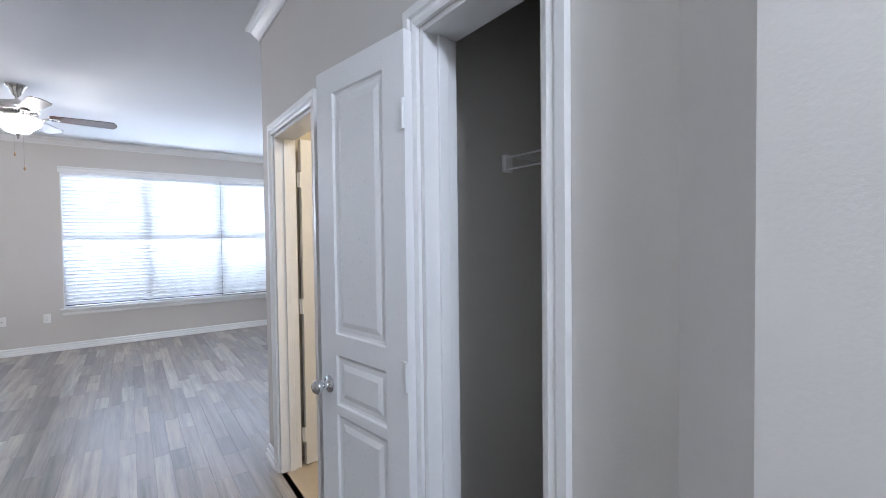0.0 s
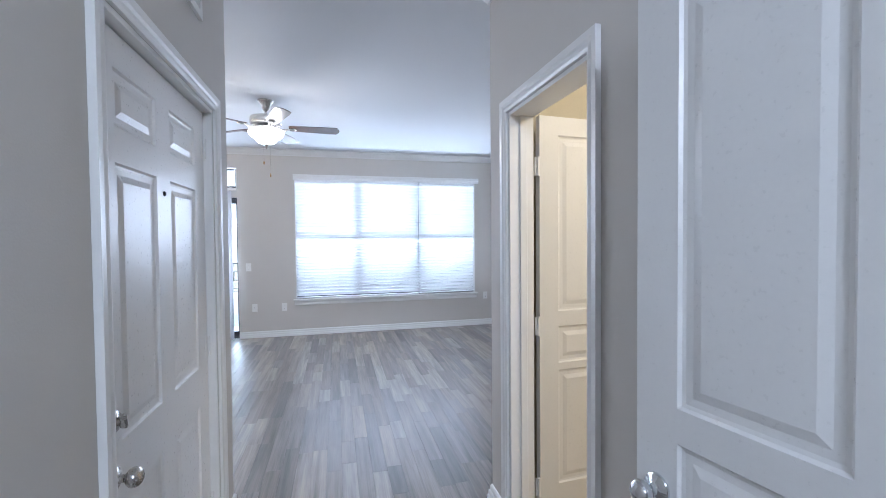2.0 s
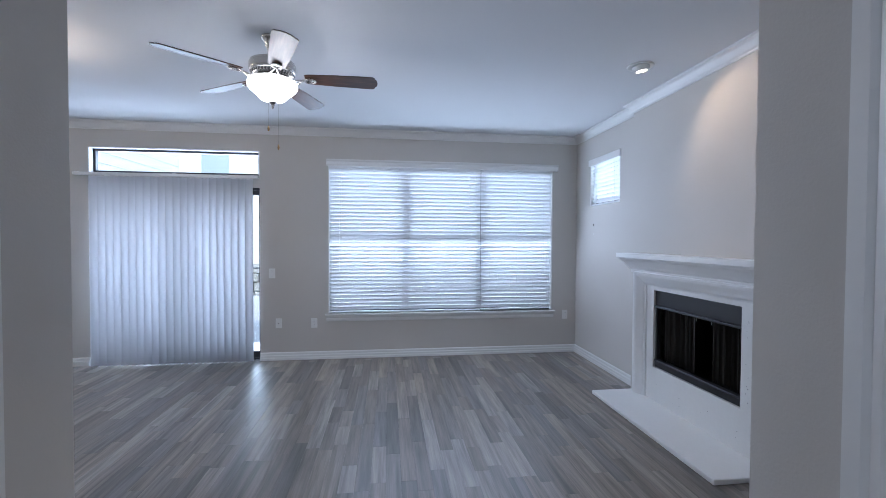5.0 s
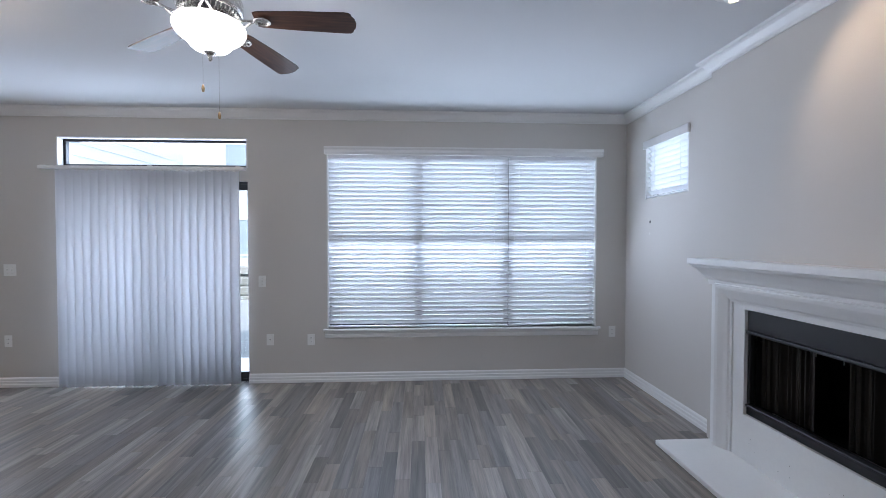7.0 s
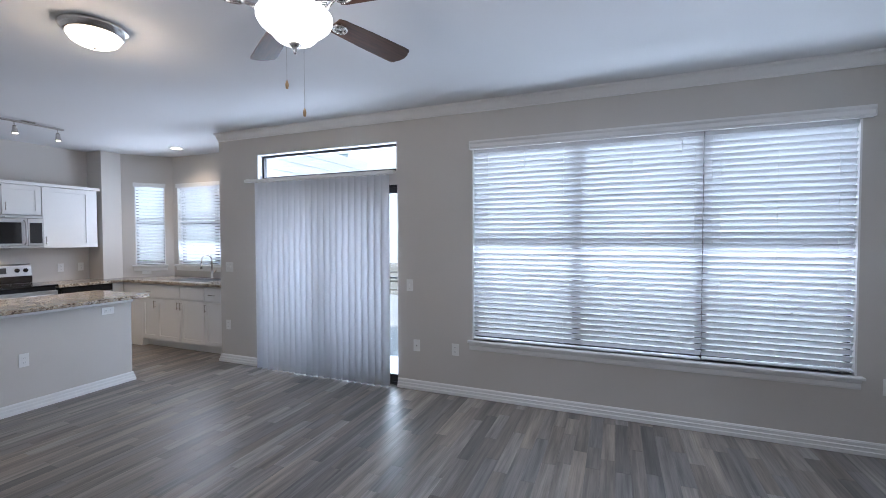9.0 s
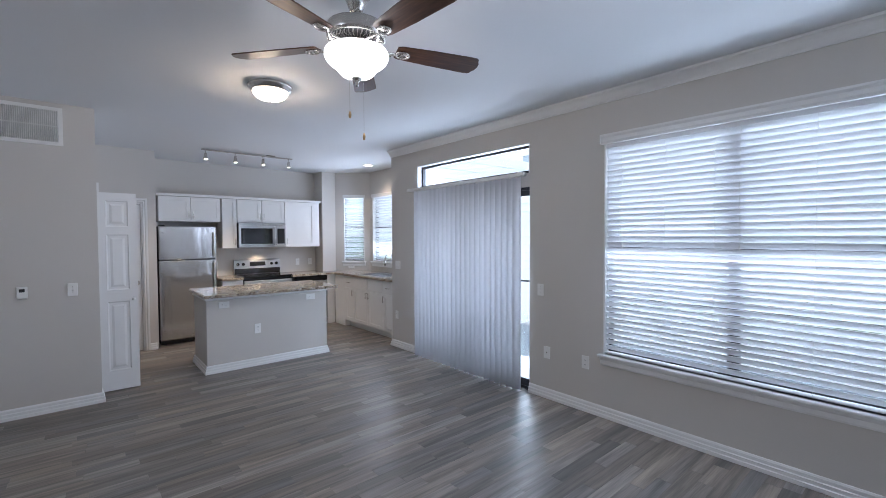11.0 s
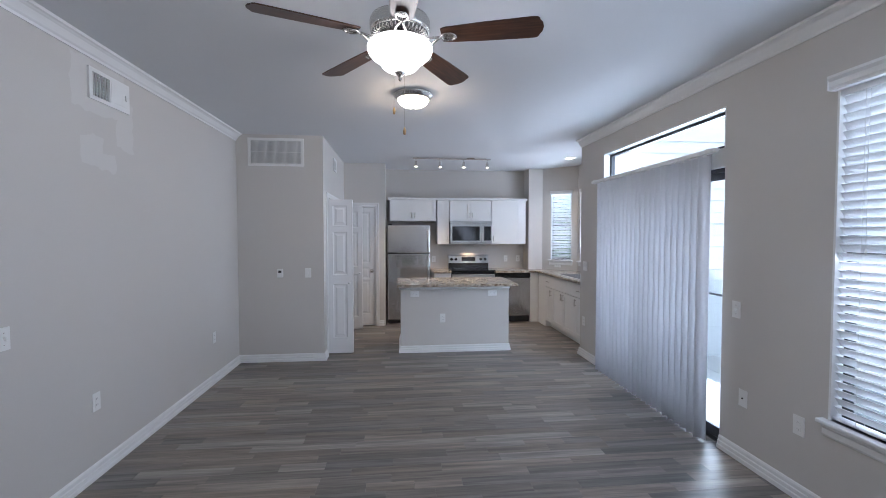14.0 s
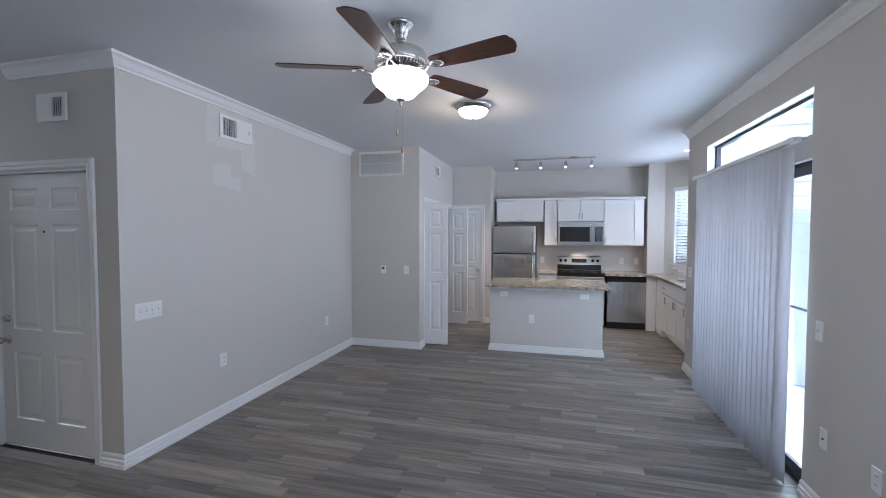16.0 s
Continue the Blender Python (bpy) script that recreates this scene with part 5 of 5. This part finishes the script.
f = bm.faces.new([bm.verts.new((x, y, 0)) for x, y in ring])
r = bmesh.ops.extrude_face_region(bm, geom=[f])
bmesh.ops.translate(bm, verts=[v for v in r["geom"] if isinstance(v, bmesh.types.BMVert)], vec=(0, 0, 0.006))
bme = mesh_of(bm, "blade")
bme.materials.append(BLADE)
for k in range(5):
    m = pose(0, 0, 2.462, 0, 0, 2 + 72 * k)
    b = new("blade", bme)
    b.parent = fan
    b.matrix_basis = m @ pose(0, 0, 0, -12, 0, 0)
    tagged(b, "dark walnut blade with shaped tip")
    iron = box(0.205, 0.268, -0.020, 0.020, -0.008, -0.003, 0.002)
    for side in (1, -1):
        join(iron, tube([(0.074, 0.004 * side, -0.004), (0.092, 0.018 * side, -0.018), (0.122, 0.028 * side, -0.026), (0.155, 0.022 * side, -0.022), (0.185, 0.008 * side, -0.012), (0.212, 0.004 * side, -0.008)], 0.0055, 8))
    join(iron, tube([(0.238 + 0.036 * math.cos(q * math.pi / 8), 0.027 * math.sin(q * math.pi / 8), -0.009) for q in range(17)], 0.0055, 8))
    part("blade_iron", iron, NICKEL, fan, "scrolled nickel blade bracket", True, m @ pose(0, 0, 0, -8, 0, 0))
for x, y, zb in ((0.03, 0.02, 2.03), (-0.02, -0.03, 2.14)):
    ch = part("pull_chain", tube([(x, y, 2.42), (x, y, zb)], 0.0009, 6), NICKEL, fan, "thin pull chain")
    part("chain_pull", lathe([(0, -0.036), (0.005, -0.034), (0.0075, -0.018), (0.003, 0.0), (0, 0.0)], 12), BRASSWOOD, ch, "small wooden pull", True, pose(x, y, zb))

dome = thing("ceiling_light", pose(-2.035, 6.085, 0), "flush-mount nickel ceiling light with lit dome", "ceiling light")
part("ring", lathe([(0, H - 0.001), (0.165, H - 0.001), (0.172, H - 0.010), (0.168, H - 0.022), (0.155, H - 0.032), (0.148, H - 0.045), (0.135, H - 0.05), (0, H - 0.05)], 36), NICKEL, dome, "stepped nickel ring", True)
dg = part("glass_dome", lathe([(0.134, H - 0.048), (0.132, H - 0.06), (0.115, H - 0.085), (0.085, H - 0.104), (0.045, H - 0.114), (0, H - 0.117)], 32), FROST_WARM, dome, "lit frosted glass dome", True)
dg.visible_shadow = False
part("finial", lathe([(0, H - 0.114), (0.010, H - 0.116), (0.010, H - 0.124), (0, H - 0.130)], 12), NICKEL, dome, smooth=True)

tk = thing("track_light", pose(-5.01, 0, 0), "brushed nickel track light with four lit spots", "track light")
part("rail", box(-0.018, 0.018, 6.17, 7.40, H - 0.030, H - 0.012, 0.003), NICKEL, tk)
part("feed_box", box(-0.03, 0.03, 7.02, 7.14, H - 0.0115, H - 0.0005, 0.004), NICKEL, tk)
for y in (6.25, 7.32):
    part("standoff", tube([(0, y, H - 0.013), (0, y, H)], 0.006), NICKEL, tk)
for k in range(4):
    y = 6.22 + 0.375 * k
    hd = part("spot_head", lathe([(0, 0.0), (0.016, 0.0), (0.020, -0.012), (0.022, -0.045), (0.030, -0.075), (0.030, -0.085), (0.027, -0.085), (0.020, -0.06), (0, -0.055)], 18), NICKEL, tk, "small nickel spot head", True, pose(0, y, H - 0.070, 0, -8 + 4 * (k % 2), 0))
    part("stem", tube([(0, 0, 0), (0, 0, 0.042)], 0.005), NICKEL, hd)
    lb = part("bulb", lathe([(0, -0.086), (0.014, -0.084), (0.024, -0.078), (0.022, -0.066), (0, -0.062)], 16), BULB, hd, "lit bulb", True)
    lb.visible_shadow = False


def recessed(x, y, label, eyeball=False):
    d = thing("recessed_light", pose(x, y, H), label, "ceiling light")
    part("trim_ring", lathe([(0.062, -0.001), (0.095, -0.001), (0.096, -0.006), (0.088, -0.009), (0.064, -0.005)], 32), PLASTIC, d, "white trim ring", True)
    if eyeball:
        part("eyeball", lathe([(0.064, -0.002), (0.060, -0.022), (0.045, -0.042), (0.040, -0.040), (0.038, -0.02), (0, -0.018)], 28), PLASTIC, d, "white tilted eyeball", True, pose(0.006, 0, 0.0, 0, -10, 0))
        b = part("lens", lathe([(0, -0.021), (0.036, -0.023), (0.036, -0.0215)], 24), BULB, d, "lit lamp face", m=pose(0.006, 0, -0.012, 0, -10, 0))
    else:
        b = part("lens", lathe([(0, -0.003), (0.063, -0.002), (0.063, -0.0015)], 28), BULB, d, "lit lamp face")
    b.visible_shadow = False
    return d


recessed(-4.86, 8.64, "lit recessed downlight over the sink")
recessed(2.19, 6.06, "white adjustable eyeball downlight aimed at the fireplace wall", True)

# ---- hall closet shelf ----
sh = thing("wire_shelf", pose(0, 0, 0), "white vinyl-coated wire closet shelf", "shelf")
X0, X1, SZ = 1.46, 1.700, 1.715
for x in (X0, X1):
    part("rail_wire", tube([(x, 1.23, SZ), (x, 2.046, SZ)], 0.0035, 6), PLASTIC, sh)
part("lip_wire", tube([(X0, 1.23, SZ - 0.045), (X0, 2.046, SZ - 0.045)], 0.0035, 6), PLASTIC, sh)
for k in range(32):
    y = 1.24 + k * 0.0255
    part("cross_wire", tube([(X0, y, SZ + 0.004), (X1, y, SZ + 0.004)], 0.0016, 5), PLASTIC, sh)
for y in (1.42, 1.64, 1.86):
    part("lip_post", tube([(X0, y, SZ), (X0, y, SZ - 0.045)], 0.003, 6), PLASTIC, sh)
part("end_bracket", box(X0 - 0.012, X0 + 0.03, 2.030, 2.0485, SZ - 0.055, SZ + 0.012, 0.003), PLASTIC, sh)

# ---- outside ----
bm = bmesh.new()
bmesh.ops.create_grid(bm, x_segments=60, y_segments=60, size=400)
for v in bm.verts:
    r = max(0.0, v.co.y - 16)
    v.co.z = -0.16 + min(1.9, 0.06 * r) + 0.05 * noise.noise(v.co * 0.3)
    if abs(v.co.x) < 20 and v.co.y < 14:
        v.co.z = -0.30
tagged(part("ground", bm, LAWN), "green mown lawn", "lawn", kind="structure")
tagged(part("patio", box(-3.5, 5.0, 8.43, 9.599, -0.31, -0.03, 0.004), CONCRETE), "pale concrete patio strip by the door", "patio", kind="structure")
tagged(part("patio", box(-11.0, 5.0, 9.6, 14.6, -0.31, -0.03, 0.01), CONCRETE), "pale concrete patio slab", "patio", kind="structure")
ew = thing("exterior_wall", pose(-3.525, 8.43, 0), "white lap-sided outside wall beside the patio", "house wall")
for k in range(20):
    part("siding_board", moved(box(0.0, 0.016, 0.0, 3.0, 0.0, 0.165, 0.002), pose(0.002, 0, -0.1 + 0.15 * k, 0, -4, 0)), SIDING, ew)
rw = thing("retaining_wall", pose(0, 15.5, -0.3), "low stacked limestone retaining wall beyond the lawn", "wall")
rr = random.Random(8)
for row in range(4):
    x = -9.0 + 0.2 * (row % 2)
    while x < 6.0:
        w = rr.uniform(0.35, 0.7)
        part("stone", box(x + 0.01, x + w - 0.01, rr.uniform(-0.03, 0.03), 0.35, row * 0.26 + 0.005, row * 0.26 + 0.25, 0.03), ROCK, rw)
        x += w


def tree(x, y, z, h, seed, label):
    q = random.Random(seed)
    t = thing("tree", pose(x, y, z), label, "tree", "garden trees")
    tr = bmesh.new()
    tips = []
    prev = lathe([(0, 0), (0.16, 0), (0.12, 0.4), (0.09, h * 0.4), (0.05, h * 0.7), (0.02, h * 0.95), (0, h * 0.95)], 10)
    join(tr, prev)
    for k in range(12):
        a, z0 = q.uniform(0, 6.28), h * q.uniform(0.35, 0.8)
        ln = h * q.uniform(0.18, 0.32)
        tip = (ln * math.cos(a), ln * math.sin(a), z0 + ln * 0.6)
        join(tr, tube([(0, 0, z0), (tip[0] * 0.5, tip[1] * 0.5, z0 + ln * 0.2), tip], 0.025, 6))
        tips.append(Vector(tip))
    part("trunk", tr, BARK, t)
    verts, faces = [], []
    for k in range(2600):
        c = q.choice(tips) * q.uniform(0.7, 1.1) + Vector((q.gauss(0, 0.35), q.gauss(0, 0.35), q.gauss(0.1, 0.35)))
        u = Vector((q.gauss(0, 1), q.gauss(0, 1), q.gauss(0, 1))).normalized() * q.uniform(0.05, 0.09)
        w = u.cross(Vector((q.gauss(0, 1), q.gauss(0, 1), q.gauss(0, 1)))).normalized() * 0.03
        i = len(verts)
        verts += [tuple(c - u), tuple(c + w), tuple(c + u), tuple(c - w)]
        faces.append((i, i + 1, i + 2, i + 3))
    me = bpy.data.meshes.new("crown")
    me.from_pydata(verts, [], faces)
    me.materials.append(LEAF)
    cr = new("crown", me)
    cr.parent = t
    return t


tree(-27, 16.0, 0.0, 5.5, 4, "leafy green garden tree on the lawn")
tree(9.5, 17.4, -0.1, 5.0, 6, "leafy green garden tree beyond the patio")

# neighbouring house across the lawn
nb = thing("house", pose(-2.0, 21.0, 0), "white lap-sided house across the lawn", "house")
part("wall", box(-24, 13, 0.0, 5.0, -0.4, 9.6), SIDING, nb)
lap = bmesh.new()
for k in range(47):
    join(lap, moved(box(-24, 13, -0.02, 0.0, 0.0, 0.21), pose(0, -0.01, -0.1 + 0.205 * k, 4)))
part("lap_boards", lap, SIDING, nb)
rf = moved(box(-24.5, 13.5, -0.5, 3.2, 0.0, 0.12), pose(0, 0, 9.6, 24))
part("roof", rf, CONCRETE, nb, "grey shingle roof")
for x in (-20.0, -14.5, -9.0, -4.5, 0.6, 5.2, 9.6):
    for z in (0.8, 3.9, 7.0):
        wf = part("window", slab_with_holes(x - 0.6, x + 0.6, z, z + 1.5, [(x - 0.52, x + 0.52, z + 0.08, z + 1.42)], 0.03, 0.08), TRIM, nb, "white framed window", m=Matrix.Diagonal((1, -1, 1, 1)))
        part("pane", box(x - 0.52, x + 0.52, -0.045, -0.04, z + 0.08, z + 1.42), SKYPANE, wf, "opaque pane with the sky's reflection painted in", m=Matrix.Diagonal((1, -1, 1, 1)))

# ---- floor planks ----
PWID, PLEN = 0.092, 0.62
rr = random.Random(11)
pm = {}


def plank_mesh(w, l):
    key = (round(w, 3), round(l, 2))
    if key not in pm:
        bm = bmesh.new()
        c = 0.0006
        w, l = key
        rows = [[bm.verts.new((x, y, z)) for x, y in ((i, i), (w - i, i), (w - i, l - i), (i, l - i))] for i, z in ((0.0003, -0.006), (0.0003, -c), (c, 0.0))]
        for a, b in zip(rows, rows[1:]):
            for k in range(4):
                bm.faces.new((a[k], a[(k + 1) % 4], b[(k + 1) % 4], b[k]))
        bm.faces.new(rows[-1])
        pm[key] = mesh_of(bm, "plank")
        pm[key].materials.append(PLANK)
    return pm[key]


cells = []
x = -6.42
while x < 2.76:
    y = -2.7 - rr.uniform(0, 0.6)
    while y < 9.12:
        l = rr.choice((0.30, 0.45, 0.60, 0.75, 0.90))
        cx = x + PWID / 2
        low = 4.10 if cx < -3.70 else 3.95 if cx < -0.36 else -2.7 if cx < 1.03 else 3.72
        high = 9.12 if cx < -3.6 else 8.33
        y0, y1 = max(y, low), min(y + l, high)
        if y1 - y0 > 0.05:
            cells.append((x, y0, y1 - y0))
        y += l
    x += PWID
near = sorted(cells, key=lambda c: abs(c[0] + 0.4) * 0.8 + abs(c[1] + c[2] / 2 - 5.6))
for n, (x, y, l) in enumerate(near[:300]):
    p = new("plank", plank_mesh(PWID, l))
    p.parent = floor
    p.location = (x, y, 0)
verts, faces = [], []
for x, y, l in near[300:]:
    i = len(verts)
    for s, z in ((0.0003, -0.006), (0.0003, -0.0006), (0.0006, 0.0)):
        verts += [(x + s, y + s, z), (x + PWID - s, y + s, z), (x + PWID - s, y + l - s, z), (x + s, y + l - s, z)]
    for a in (0, 4):
        for k in range(4):
            faces.append((i + a + k, i + a + (k + 1) % 4, i + a + 4 + (k + 1) % 4, i + a + 4 + k))
    faces.append((i + 8, i + 9, i + 10, i + 11))
me = bpy.data.meshes.new("planks")
me.from_pydata(verts, [], faces)
me.materials.append(PLANK)
rest = new("planks", me)
rest.parent = floor
tagged(rest, kind="stuff")
